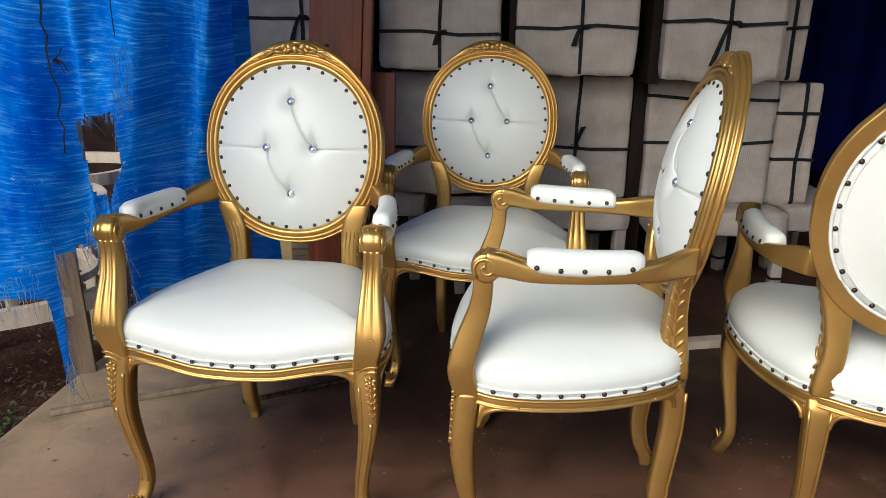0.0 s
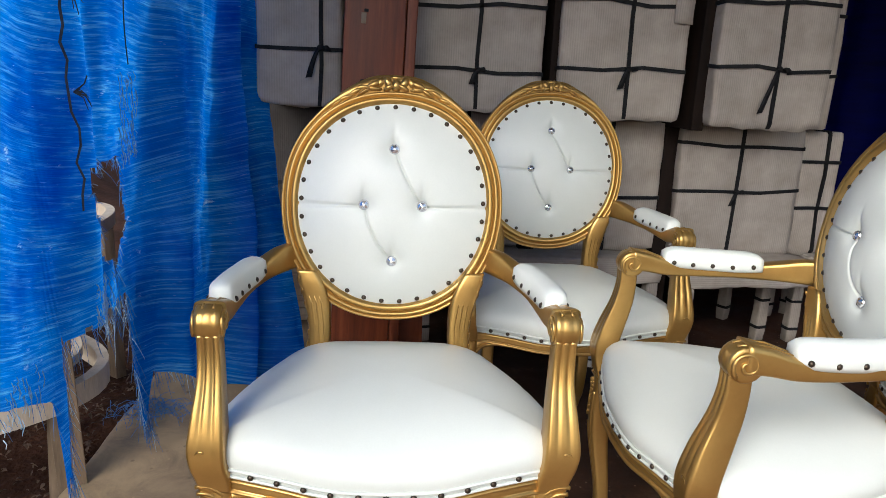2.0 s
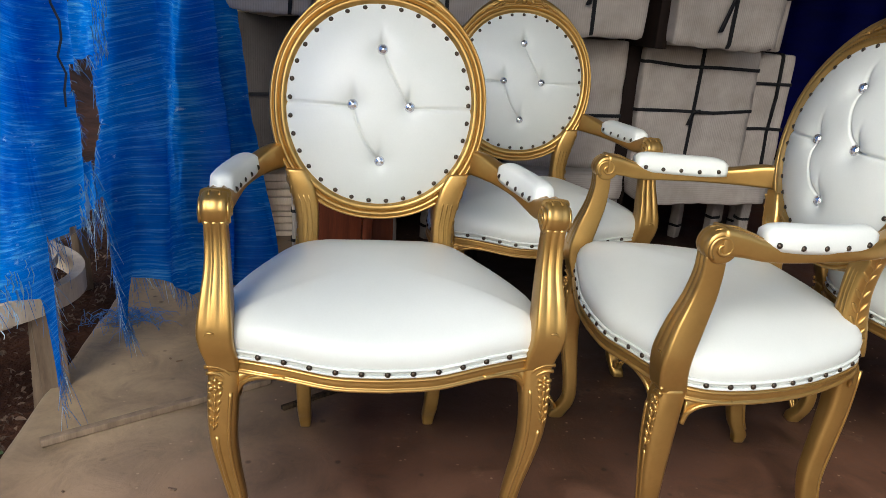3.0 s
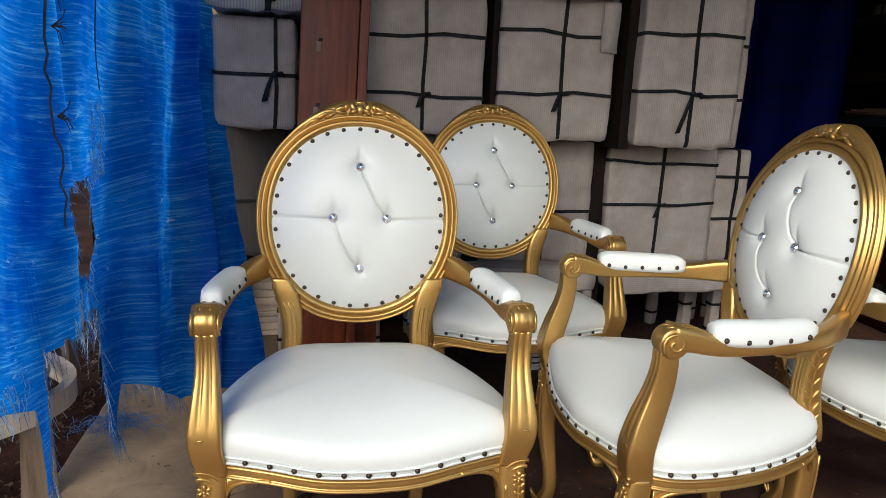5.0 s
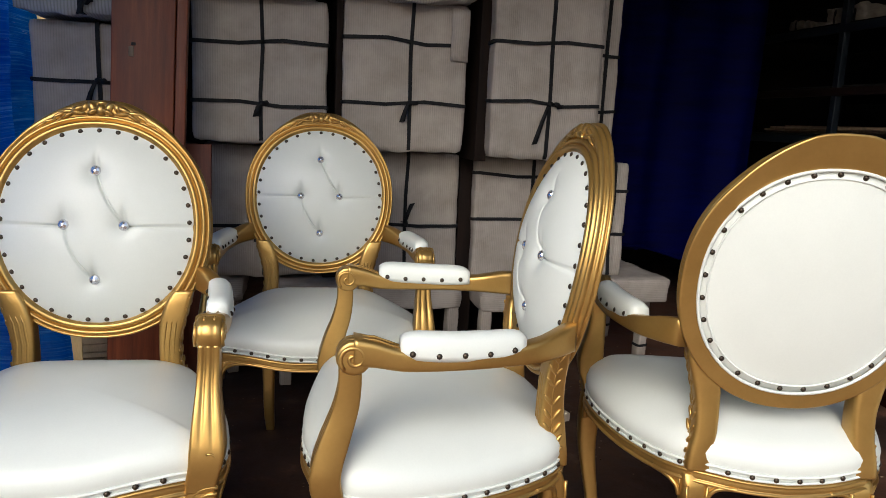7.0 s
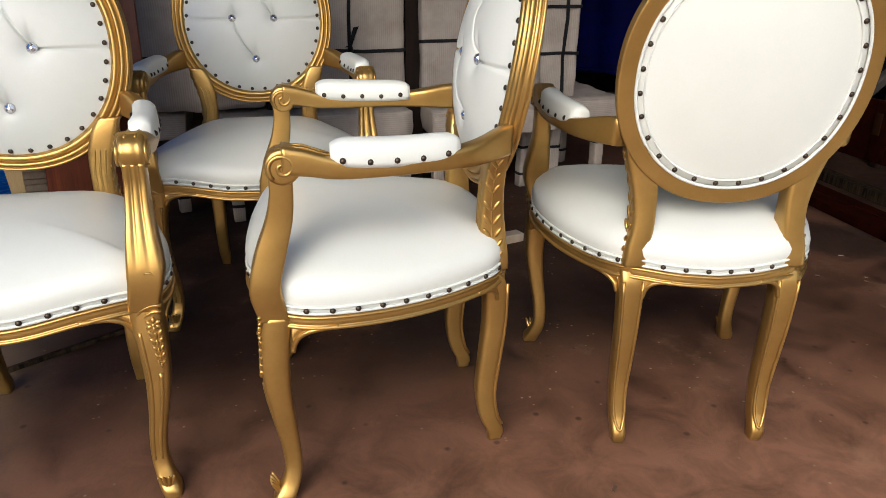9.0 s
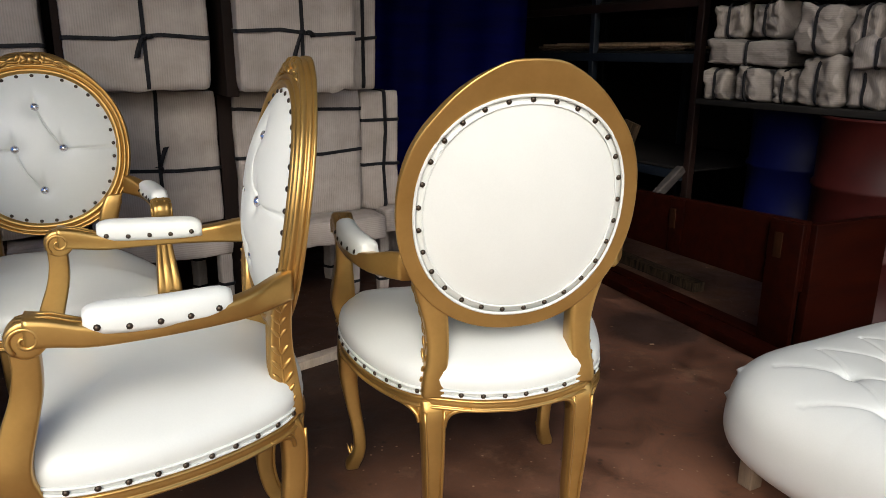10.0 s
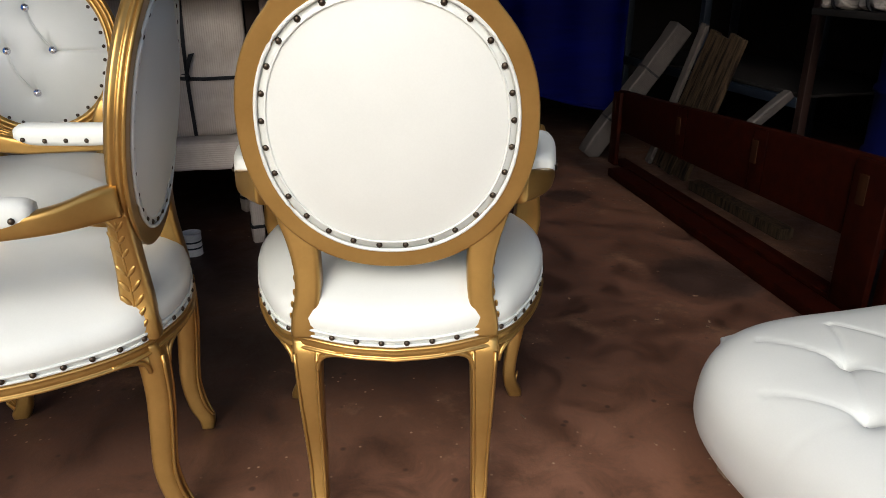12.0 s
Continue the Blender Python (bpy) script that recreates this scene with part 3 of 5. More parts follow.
def tufted(u, v):
    """The height of the front cushion over the frame."""
    r = math.hypot(u / (RX + 0.004), v / (RZ + 0.002))
    w = 0.012 + 0.050 * max(0.0, 1 - r ** 2.4)
    for bu, bv in BUTTONS:
        d = math.hypot(u - bu, v - bv)
        w -= 0.022 * math.exp(-(d / 0.021) ** 1.2)
        # soft fold above each button
        if v > bv:
            w -= 0.007 * math.exp(-((u - bu) / 0.006) ** 2) * math.exp(-((v - bv) / 0.035) ** 2)
    for side, bu in ((-1, -0.064), (1, 0.064)):
        if u * side > 0.064:
            w -= 0.0090 * math.exp(-(abs(v + 0.002) / 0.0022) ** 2) + 0.0012 * math.exp(-(abs(v + 0.002) / 0.008) ** 2)
    for (u0, v0), (u1, v1), sag in (((0.0, 0.122), (0.064, 0.0), 0.005), ((-0.064, 0.0), (0.0, -0.122), 0.011)):
        t = ((u - u0) * (u1 - u0) + (v - v0) * (v1 - v0)) / ((u1 - u0) ** 2 + (v1 - v0) ** 2)
        if 0 < t < 1:
            off = ((u - u0) * (v1 - v0) - (v - v0) * (u1 - u0)) / math.hypot(u1 - u0, v1 - v0) - sag * math.sin(math.pi * t)
            w -= 0.0080 * math.exp(-(off / 0.0021) ** 2) + 0.0012 * math.exp(-(off / 0.008) ** 2)
    return w


def padded_oval(bm, height, rings_n, around, front=True):
    rows = []
    for j in range(1, rings_n + 1):
        f = j / rings_n
        row = []
        for i in range(around):
            a = 2 * math.pi * i / around
            u, v = oval(a, 0.0)
            u, v = u * f, v * f
            row.append(bm.verts.new(on_back(u, v, height(u, v))))
        rows.append(row)
    mid = bm.verts.new(on_back(0, 0, height(0, 0)))
    for i in range(around):
        k = (i + 1) % around
        bm.faces.new((rows[0][i], rows[0][k], mid))
        for a, b in zip(rows, rows[1:]):
            bm.faces.new((a[i], a[k], b[k], b[i]))
    ext = bmesh.ops.extrude_edge_only(bm, edges=[e for e in bm.edges if e.is_boundary])
    for v in ext["geom"]:
        if isinstance(v, bmesh.types.BMVert):
            v.co += (on_back(0, 0, -0.012 if front else 0.012) - on_back(0, 0, 0))
    bmesh.ops.recalc_face_normals(bm, faces=bm.faces)


def crest_carving(bm):
    """Shell and curling leaves along the top of the oval."""
    def put(a, g, w, su, sv, sw, roll):
        u, v = oval(a, g - 0.0045)
        p = on_back(u, v, w)
        blob(bm, p, (su, sw, sv), (-19, math.degrees(a) + roll, 0), 10, 7)
    put(0.0, 0.042, 0.012, 0.013, 0.015, 0.012, 0)
    put(0.0, 0.059, 0.004, 0.020, 0.007, 0.012, 0)
    for side in (-1, 1):
        put(side * 0.060, 0.049, 0.012, 0.010, 0.016, 0.010, side * 28)
        put(side * 0.115, 0.050, 0.008, 0.011, 0.014, 0.012, side * -35)
        put(side * 0.055, 0.036, 0.018, 0.014, 0.006, 0.008, side * 25)
        put(side * 0.175, 0.046, 0.012, 0.020, 0.0075, 0.009, side * 14)
        put(side * 0.175, 0.036, 0.016, 0.018, 0.005, 0.007, side * -12)
        put(side * 0.265, 0.044, 0.010, 0.022, 0.0068, 0.008, side * -10)
        put(side * 0.270, 0.034, 0.014, 0.017, 0.0045, 0.006, side * 14)
        put(side * 0.360, 0.039, 0.010, 0.022, 0.006, 0.007, side * 9)
        put(side * 0.455, 0.035, 0.010, 0.022, 0.005, 0.006, side * -7)
        put(side * 0.550, 0.033, 0.009, 0.020, 0.004, 0.005, side * 6)


def volute(bm, x, out, y, z, size):
    """A carved spiral on the cheek of a scroll."""
    pts = []
    for k in range(26):
        t = k / 25
        a = 4.0 - 8.6 * t
        r = size * (1 - 0.82 * t)
        pts.append((x + out * 0.0015, y + r * math.cos(a), z + r * math.sin(a)))
    tube(bm, pts, 0.0040, 6, 0.75)


def arm_rest(bm, s):
    rows = [(0.222, 0.246, 0.722, 0.016, 0.029), (0.246, 0.212, 0.719, 0.017, 0.028), (0.276, 0.155, 0.710, 0.019, 0.021), (0.298, 0.06, 0.703, 0.021, 0.0145),
            (0.305, -0.03, 0.701, 0.022, 0.0145), (0.306, -0.090, 0.706, 0.023, 0.019), (0.305, -0.138, 0.717, 0.025, 0.023), (0.304, -0.176, 0.722, 0.027, 0.026)]
    rings = []
    for x, y, z, hx, hz in smooth_path(rows, 5):
        ring = []
        for k in range(16):
            a = 2 * math.pi * (k + 0.5) / 16
            c, d = math.cos(a), math.sin(a)
            ring.append((s * (x + hx * math.copysign(abs(c) ** 0.35, c)), y, z + hz * math.copysign(abs(d) ** 0.35, d)))
        rings.append(ring)
    loft(bm, rings)
    # scroll: a short drum with beads across its face
    rings = []
    for x, r in ((-0.0225, 0.023), (-0.0217, 0.0275), (-0.019, 0.0300), (-0.0125, 0.0310), (-0.0095, 0.0303), (-0.0065, 0.0312), (0.0, 0.0316), (0.0065, 0.0312), (0.0095, 0.0303), (0.0125, 0.0310), (0.019, 0.0300), (0.0217, 0.0275), (0.0225, 0.023)):
        rings.append([(s * (0.304 + x), -0.175 + r * math.cos(2 * math.pi * k / 20), 0.712 + r * 1.02 * math.sin(2 * math.pi * k / 20)) for k in range(20)])
    loft(bm, rings)


def arm_rest_carving(s):
    """Spirals on the cheeks of the scroll, and low ridges running back over it."""
    for out, x in ((1, 0.3265), (-1, 0.2815)):
        bm = bmesh.new()
        volute(bm, s * x, s * out, -0.175, 0.712, 0.0255)
        yield "volute", bm
    for dx in (-0.009, 0.009):
        bm = bmesh.new()
        tube(bm, [(s * (0.304 + dx), y, z) for y, z in ((-0.189, 0.740), (-0.167, 0.7440), (-0.140, 0.742), (-0.115, 0.733), (-0.097, 0.727))], 0.0024, 6, 0.7)
        yield "scroll_ridge", bm


SUPPORT = [(0.304, -0.181, 0.696, 0.019, 0.020), (0.303, -0.181, 0.660, 0.0195, 0.0205), (0.302, -0.188, 0.615, 0.021, 0.0235), (0.303, -0.205, 0.560, 0.0265, 0.0270), (0.304, -0.218, 0.510, 0.031, 0.0275),
           (0.301, -0.219, 0.478, 0.0300, 0.0275), (0.294, -0.213, 0.448, 0.0285, 0.0275), (0.2910, -0.208, 0.425, 0.0270, 0.0270)]
FRONT_LEG = [(0.290, -0.205, 0.432, 0.029, 0.0285), (0.293, -0.211, 0.385, 0.029, 0.0280), (0.296, -0.214, 0.330, 0.027, 0.0265), (0.295, -0.213, 0.270, 0.0235, 0.0240), (0.286, -0.206, 0.200, 0.0195, 0.0205),
             (0.275, -0.198, 0.130, 0.017, 0.0175), (0.272, -0.196, 0.080, 0.0165, 0.017), (0.278, -0.203, 0.045, 0.018, 0.019), (0.288, -0.217, 0.018, 0.020, 0.023), (0.292, -0.222, 0.0, 0.018, 0.020)]


def ridge(bm, rows, s, across, top, foot, radius):
    """A carved ridge on the front of a limb, between two heights."""
    pts = []
    for x, y, z, hx, hy in smooth_path(rows, 5):
        if foot <= z <= top:
            pts.append((s * (x + across * hx), y - hy * (1.0 if abs(across) < 0.7 else 0.9) + radius * 0.45, z))
    tube(bm, pts, radius, 6, 0.8)


def arm_support(bm, s):
    """A squared S-shaped limb with two soft flutes that die out on its bulge."""
    face = list(np.linspace(-0.84, 0.84, 17))
    unit = [(u, -1.0) for u in face] + [(0.955, -0.93), (1.0, -0.78), (1.0, 0.0), (1.0, 0.8), (0.94, 0.95), (0.6, 1.0), (-0.6, 1.0), (-0.94, 0.95), (-1.0, 0.8), (-1.0, 0.0), (-1.0, -0.78), (-0.955, -0.93)]
    rings = []
    for x, y, z, hx, hy in smooth_path(SUPPORT, 6):
        deep = 0.0030 * min(1.0, max(0.0, (z - 0.49) / 0.09))
        ring = []
        for u, v in unit:
            cut = deep * (math.exp(-((abs(u) - 0.36) / 0.12) ** 2) + 0.25 * u * u) if v == -1.0 else 0.0
            ring.append((s * (x + u * hx), y + v * hy + cut, z))
        rings.append(ring)
    loft(bm, rings)


def arm_support_carving(s):
    """A small curled leaf tip low on the face of the bulge."""
    bm = bmesh.new()
    pts = []
    for k in range(17):
        t = k / 16
        a, r = 2.2 - 6.4 * t, 0.0125 * (1 - 0.55 * t)
        pts.append((s * (0.311 + r * math.cos(a)), -0.2450 + 0.0015 * t, 0.493 + 1.15 * r * math.sin(a)))
    tube(bm, pts, 0.0026, 6, 0.7)
    yield "curled_leaf", bm


def front_leg(bm, s):
    beam(bm, [(s * x, y, z, hx, hy) for x, y, z, hx, hy in FRONT_LEG], 0.5)


def front_leg_carving(s):
    """A fan of leaf lobes and beads on the knee, ribs down the shin, a leaf on the toe."""
    bm = bmesh.new()
    for r, z0 in ((0.030, 0.0), (0.041, 0.002)):
        tube(bm, [(s * (0.313 - r * math.sin(t)), -0.2320 - 0.006 * math.cos(t) + 0.003, 0.394 + z0 + r * math.cos(t)) for t in np.linspace(-0.25, 1.7, 10)], 0.0042, 6, 0.7)
    for k in range(6):
        a = k * math.pi / 3
        blob(bm, (s * (0.305 + 0.0088 * math.sin(a)), -0.2375, 0.399 + 0.0088 * math.cos(a)), (0.0050, 0.0042, 0.0068), (0, s * math.degrees(a), 0), 8, 6)
    blob(bm, (s * 0.305, -0.2400, 0.399), (0.0045, 0.0040, 0.0045), (0, 0, 0), 8, 6)
    for k in range(5):
        x, y, z, sc = 0.306 + 0.0010 * k, -0.2370 - 0.0008 * k, 0.378 - 0.0150 * k, 1 - 0.10 * k
        for out in (-1, 1):
            blob(bm, (s * (x + out * 0.0062 * sc), y + 0.002 * (out > 0), z), (0.0052 * sc, 0.0042, 0.0118 * sc), (10, s * out * 30, 0), 8, 6)
        blob(bm, (s * x, y - 0.0008, z - 0.004), (0.0036 * sc, 0.0040, 0.0110 * sc), (8, 0, 0), 8, 6)
    yield "knee_leaf", bm
    for across in (-0.5, 0.35):
        bm = bmesh.new()
        ridge(bm, FRONT_LEG, s, across, 0.385 if across < 0 else 0.30, 0.075, 0.0048)
        yield "shin_rib", bm
    bm = bmesh.new()
    for k in range(4):
        a = -0.8 + 0.5 * k
        blob(bm, (s * (0.285 + 0.013 * math.sin(a)), -0.224 - 0.010 * math.cos(a), 0.034), (0.005, 0.006, 0.028), (24, s * (12 * (k - 1.5)), 0), 8, 6)
    yield "toe_leaf", bm


def back_leg(bm, s):
    rows = [(0.169, 0.233, 0.428, 0.0275, 0.021), (0.169, 0.2405, 0.395, 0.0275, 0.0245), (0.168, 0.243, 0.32, 0.025, 0.0235), (0.167, 0.236, 0.23, 0.0215, 0.022), (0.166, 0.229, 0.14, 0.019, 0.0205),
            (0.165, 0.240, 0.065, 0.0175, 0.0195), (0.163, 0.258, 0.025, 0.0165, 0.019), (0.162, 0.258, 0.0, 0.0135, 0.015)]
    beam(bm, [(s * x, y, z, hx, hy) for x, y, z, hx, hy in rows], 0.45)
    # raised border round the rear face
    pts = [(x0, y0, z0) for x0, y0, z0 in ((0.190, 0.2650, 0.405), (0.186, 0.2655, 0.31), (0.1825, 0.258, 0.22), (0.179, 0.2505, 0.13), (0.176, 0.261, 0.065), (0.163, 0.276, 0.034), (0.153, 0.261, 0.065), (0.153, 0.2505, 0.13), (0.151, 0.258, 0.22), (0.150, 0.2655, 0.31), (0.148, 0.2650, 0.405))]
    tube(bm, [(s * x, y, z) for x, y, z in smooth_path(pts, 3)], 0.0036, 6)


BACK_POST = [(0.169, 0.233, 0.4395, 0.0260, 0.033), (0.169, 0.2315, 0.455, 0.0260, 0.034), (0.167, 0.231, 0.48, 0.0250, 0.032), (0.160, 0.231, 0.52, 0.0240, 0.028), (0.159, 0.229, 0.57, 0.0245, 0.024), (0.165, 0.228, 0.62, 0.028, 0.022), (0.178, 0.230, 0.665, 0.028, 0.020), (0.190, 0.233, 0.695, 0.022, 0.018)]


def back_post(bm, s):
    beam(bm, [(s * x, y, z, hx, hy) for x, y, z, hx, hy in BACK_POST], 0.35)
    for dx in (-0.011, 0.0, 0.011):
        tube(bm, [(s * (x + dx), y, z) for x, y, z in ((0.168, 0.201, 0.485), (0.160, 0.206, 0.52), (0.158, 0.207, 0.57), (0.164, 0.208, 0.62), (0.175, 0.212, 0.65))], 0.0044, 6, 0.7)


def back_post_carving(s):
    """Carved leaves in pairs on a stem up the outer face."""
    bm = bmesh.new()
    side = [r for r in smooth_path(BACK_POST, 5) if 0.462 < r[2] < 0.680]
    tube(bm, [(s * (x + hx - 0.001), y - 0.003, z) for x, y, z, hx, hy in side], 0.0034, 6, 0.6)
    for k in range(8):
        x, y, z, hx, hy = side[int((k + 0.3) / 8 * len(side))]
        for way in (-1, 1):
            blob(bm, (s * (x + hx - 0.0005), y - 0.003 + way * hy * 0.38, z + 0.007), (0.0040, 0.0048, 0.0150), (-way * 36, 0, 0), 8, 6)
    yield "post_carving", bm


def arm_pad(bm, s):
    rings = []
    path = smooth_path([(0.280, 0.132, 0.731), (0.292, 0.075, 0.727), (0.302, 0.010, 0.727), (0.306, -0.045, 0.729), (0.306, -0.096, 0.734)], 6)
    n = len(path)
    for i, (x, y, z) in enumerate(path):
        t = i / (n - 1)
        e = (1 - abs(2 * t - 1) ** 5) ** 0.5 if 0 < t < 1 else 0.25
        hx, hz = 0.0255 * (0.68 + 0.32 * e), 0.0205 * e
        rings.append([(s * (x + hx * math.cos(k * math.pi / 7)), y, z - 0.012 + (hz + 0.006) * max(0.0, math.sin(k * math.pi / 7)) ** 0.7 + (0.012 if k not in (0, 7) else 0)) for k in range(8)]
                     + [(s * (x - hx * 0.9), y, z - 0.022), (s * (x + hx * 0.9), y, z - 0.022)])
    loft(bm, rings)


def nail_mesh():
    bm = bmesh.new()
    bmesh.ops.create_uvsphere(bm, u_segments=8, v_segments=6, radius=0.0058)
    bmesh.ops.delete(bm, geom=[v for v in bm.verts if v.co.z < -0.001], context="VERTS")
    for v in bm.verts:
        v.co.z *= 0.75
    me = bpy.data.meshes.new("upholstery_nail")
    bm.to_mesh(me)
    bm.free()
    return me


def button_mesh():
    """A cut stone: a flat table, two rows of facets and a girdle."""
    bm = bmesh.new()
    rings = []
    for r, z, turn in ((0.0105, -0.006, 0), (0.0122, 0.001, 0), (0.0092, 0.0050, 0.5), (0.0025, 0.0078, 0)):
        rings.append([(r * math.cos((k + turn) * math.pi / 5), r * math.sin((k + turn) * math.pi / 5), z) for k in range(10)])
    loft(bm, rings)
    bmesh.ops.triangulate(bm, faces=[f for f in bm.faces if len(f.verts) == 4])
    me = bpy.data.meshes.new("crystal_button")
    bm.to_mesh(me)
    bm.free()
    return me


NAIL_MESH, BUTTON_MESH = nail_mesh(), button_mesh()


def facing(p, normal):
    return Matrix.Translation(p) @ Vector(normal).to_track_quat("Z", "Y").to_matrix().to_4x4()


def spaced(points, step, closed=True):
    """Points at even steps along a line, with their index into it."""
    pts = [np.array(p, float) for p in points]
    if closed:
        pts.append(pts[0])
    lens = [np.linalg.norm(b - a) for a, b in zip(pts, pts[1:])]
    total = sum(lens)
    n = max(2, round(total / step))
    out, i, run = [], 0, 0.0
    for k in range(n if closed else n + 1):
        d = min(total * k / n, total - 1e-6)
        while run + lens[i] < d:
            run += lens[i]
            i += 1
        out.append((pts[i] + (pts[i + 1] - pts[i]) * (d - run) / lens[i], i))
    return out


def armchair():
    chair = thing("armchair", (0, 0, 0), "", "armchair")
    for s in (-1, 1):
        for name, make in (("front_leg", front_leg), ("back_leg", back_leg), ("back_post", back_post), ("arm_support", arm_support)):
            bm = bmesh.new()
            make(bm, s)
            limb = part(name, bm, GOLD, chair)
            for carve in {"front_leg": [front_leg_carving], "arm_support": [arm_support_carving], "back_post": [back_post_carving]}.get(name, []):
                for sub, carved in carve(s):
                    part(sub, carved, GOLD, limb)
        bm = bmesh.new()
        arm_rest(bm, s)
        rest = part("arm_rest", bm, GOLD, chair)
        for sub, carved in arm_rest_carving(s):
            part(sub, carved, GOLD, rest)
        bm = bmesh.new()
        arm_pad(bm, s)
        part("arm_pad", bm, LEATHER, rest, "white leatherette arm pad")
        for out in (1, -1):
            for k in range(5):
                y = 0.108 - 0.046 * k
                x = np.interp(y, (-0.096, -0.045, 0.010, 0.075, 0.132), (0.306, 0.306, 0.302, 0.292, 0.280))
                shared("upholstery_nail", NAIL_MESH, NAIL, rest, m=facing((s * (x + out * 0.0245), y, 0.7170 + 0.004 * (k in (0, 4))), (s * out, 0, 0.25)))
    bm = bmesh.new()
    seat_rail(bm)
    rail = part("seat_rail", bm, GOLD, chair)
    for s in (-1, 1):
        for a, b, drop, axis, rear in ((0.180, 0.270, 0.062, 0, False), (-0.095, -0.178, 0.055, 1, False), (0.092, 0.146, 0.045, 0, True), (0.185, 0.236, 0.040, 1, True)):
            bm = bmesh.new()
            corner_bracket(bm, s, a, b, drop, axis, rear)
            part("corner_bracket", bm, GOLD, rail)
    bm = bmesh.new()
    seat_cushion(bm)
    seat = part("seat_cushion", bm, LEATHER, chair, "domed white leatherette seat")
    edge = []
    for i, (x, y, z) in enumerate(PLAN):
        nx, ny = plan_normal(i)
        edge.append((x + nx * 0.007, y + ny * 0.007, z))
    for up in (-0.006, 0.006):
        bm = bmesh.new()
        welt(bm, [(x, y, z + up) for x, y, z in edge], 0.0032)
        part("piping", bm, LEATHER, seat)
    for p, i in spaced(edge, 0.047):
        nx, ny = plan_normal(i)
        if abs(abs(p[0]) - 0.30) < 0.030 and p[1] < -0.165:
            continue
        if 0.138 < abs(p[0]) < 0.200 and p[1] > 0.2:
            continue
        shared("upholstery_nail", NAIL_MESH, NAIL, seat, m=facing((p[0] + nx * 0.002, p[1] + ny * 0.002, p[2]), (nx, ny, 0.1)))
    bm = bmesh.new()
    back_frame(bm)
    frame_ = part("back_frame", bm, GOLD, chair)
    bm = bmesh.new()
    crest_carving(bm)
    part("crest_carving", bm, GOLD, frame_, "carved gold shell and leaf crest")
    bm = bmesh.new()
    padded_oval(bm, tufted, 110, 360)
    cushion = part("back_cushion", bm, LEATHER, chair, "button-tufted white leatherette back cushion")
    for bu, bv in BUTTONS:
        p = on_back(bu, bv, tufted(bu, bv) + 0.009)
        shared("crystal_button", BUTTON_MESH, CRYSTAL, cushion, "faceted crystal button", smooth=False, m=facing(p, on_back(0, 0, 1) - on_back(0, 0, 0)))
    bm = bmesh.new()
    padded_oval(bm, lambda u, v: -0.0160 - 0.034 * (1 - min(1, math.hypot(u / RX, v / RZ) / 0.95) ** 2.2), 10, 72, False)
    panel = part("back_panel", bm, LEATHER, chair, "plain white leatherette rear panel")
    ahead = on_back(0, 0, 1) - on_back(0, 0, 0)
    for owner, inset, step, sign in ((cushion, 0.0125, 0.041, 1), (panel, 0.0075, 0.047, -1)):
        line = []
        for i in range(90):
            u, v = oval(2 * math.pi * i / 90, -inset)
            line.append(on_back(u, v, tufted(u, v) + 0.0004 if sign > 0 else -0.0172))
        for grow, w in ((0.001, 0.0165),) if sign > 0 else ((0.001, -0.0190), (-0.0150, -0.0188)):
            bm = bmesh.new()
            welt(bm, [on_back(*oval(2 * math.pi * i / 72, grow), w) for i in range(72)], 0.0036 if grow > 0 else 0.0022)
            part("piping", bm, LEATHER, owner)
        for p, i in spaced(line, step):
            shared("upholstery_nail", NAIL_MESH, NAIL, owner, m=facing(p, ahead * sign))
    return chair


CHAIRS = [((-0.389, 1.775, 0), -2.7, "gold armchair with tufted oval back beside the blue tarp"),
          ((0.154, 2.485, 0), -3.0, "gold armchair with tufted oval back, standing before the wrapped stacks"),
          ((0.352, 1.728, 0), -94.3, "gold armchair with white seat, turned sideways among the others"),
          ((1.088, 1.677, 0), 166.8, "gold armchair with plain white rear panel, its back to the opening")]
first = armchair()
for k, (at, turn, words) in enumerate(CHAIRS):
    one = first if k == 0 else copy_thing(first, pose(*at, 0, 0, turn))
    one.matrix_basis = pose(*at, 0, 0, turn)
    tagged(one, words, "armchair", "carved gold armchairs")


# ---- wrapped stacks ----
def rounded(bm, w, d, h, r, cuts=10, lumps=0.004, seed=0.0, sag=0.0):
    """A soft-edged block standing on z = 0, its front at y = 0."""
    made = bmesh.ops.create_cube(bm, size=2.0)
    bmesh.ops.subdivide_edges(bm, edges=bm.edges[:], cuts=cuts, use_grid_fill=True)
    half = Vector((w / 2, d / 2, h / 2))
    for v in bm.verts:
        p = Vector((v.co.x * half.x, v.co.y * half.y, v.co.z * half.z))
        inner = Vector((max(-half.x + r, min(half.x - r, p.x)), max(-half.y + r, min(half.y - r, p.y)), max(-half.z + r, min(half.z - r, p.z))))
        out = p - inner
        p = inner + (out.normalized() * r if out.length > 1e-6 else out)
        p += lumps * noise.noise_vector(p * 5 + Vector((seed, seed * 2.3, seed))) + lumps * 0.6 * noise.noise_vector(p * 17 + Vector((seed, 0, seed)))
        p.z -= sag * (1 - (2 * p.x / w) ** 2) * (0.5 - p.z / h)
        v.co = p + Vector((0, half.y, half.z))


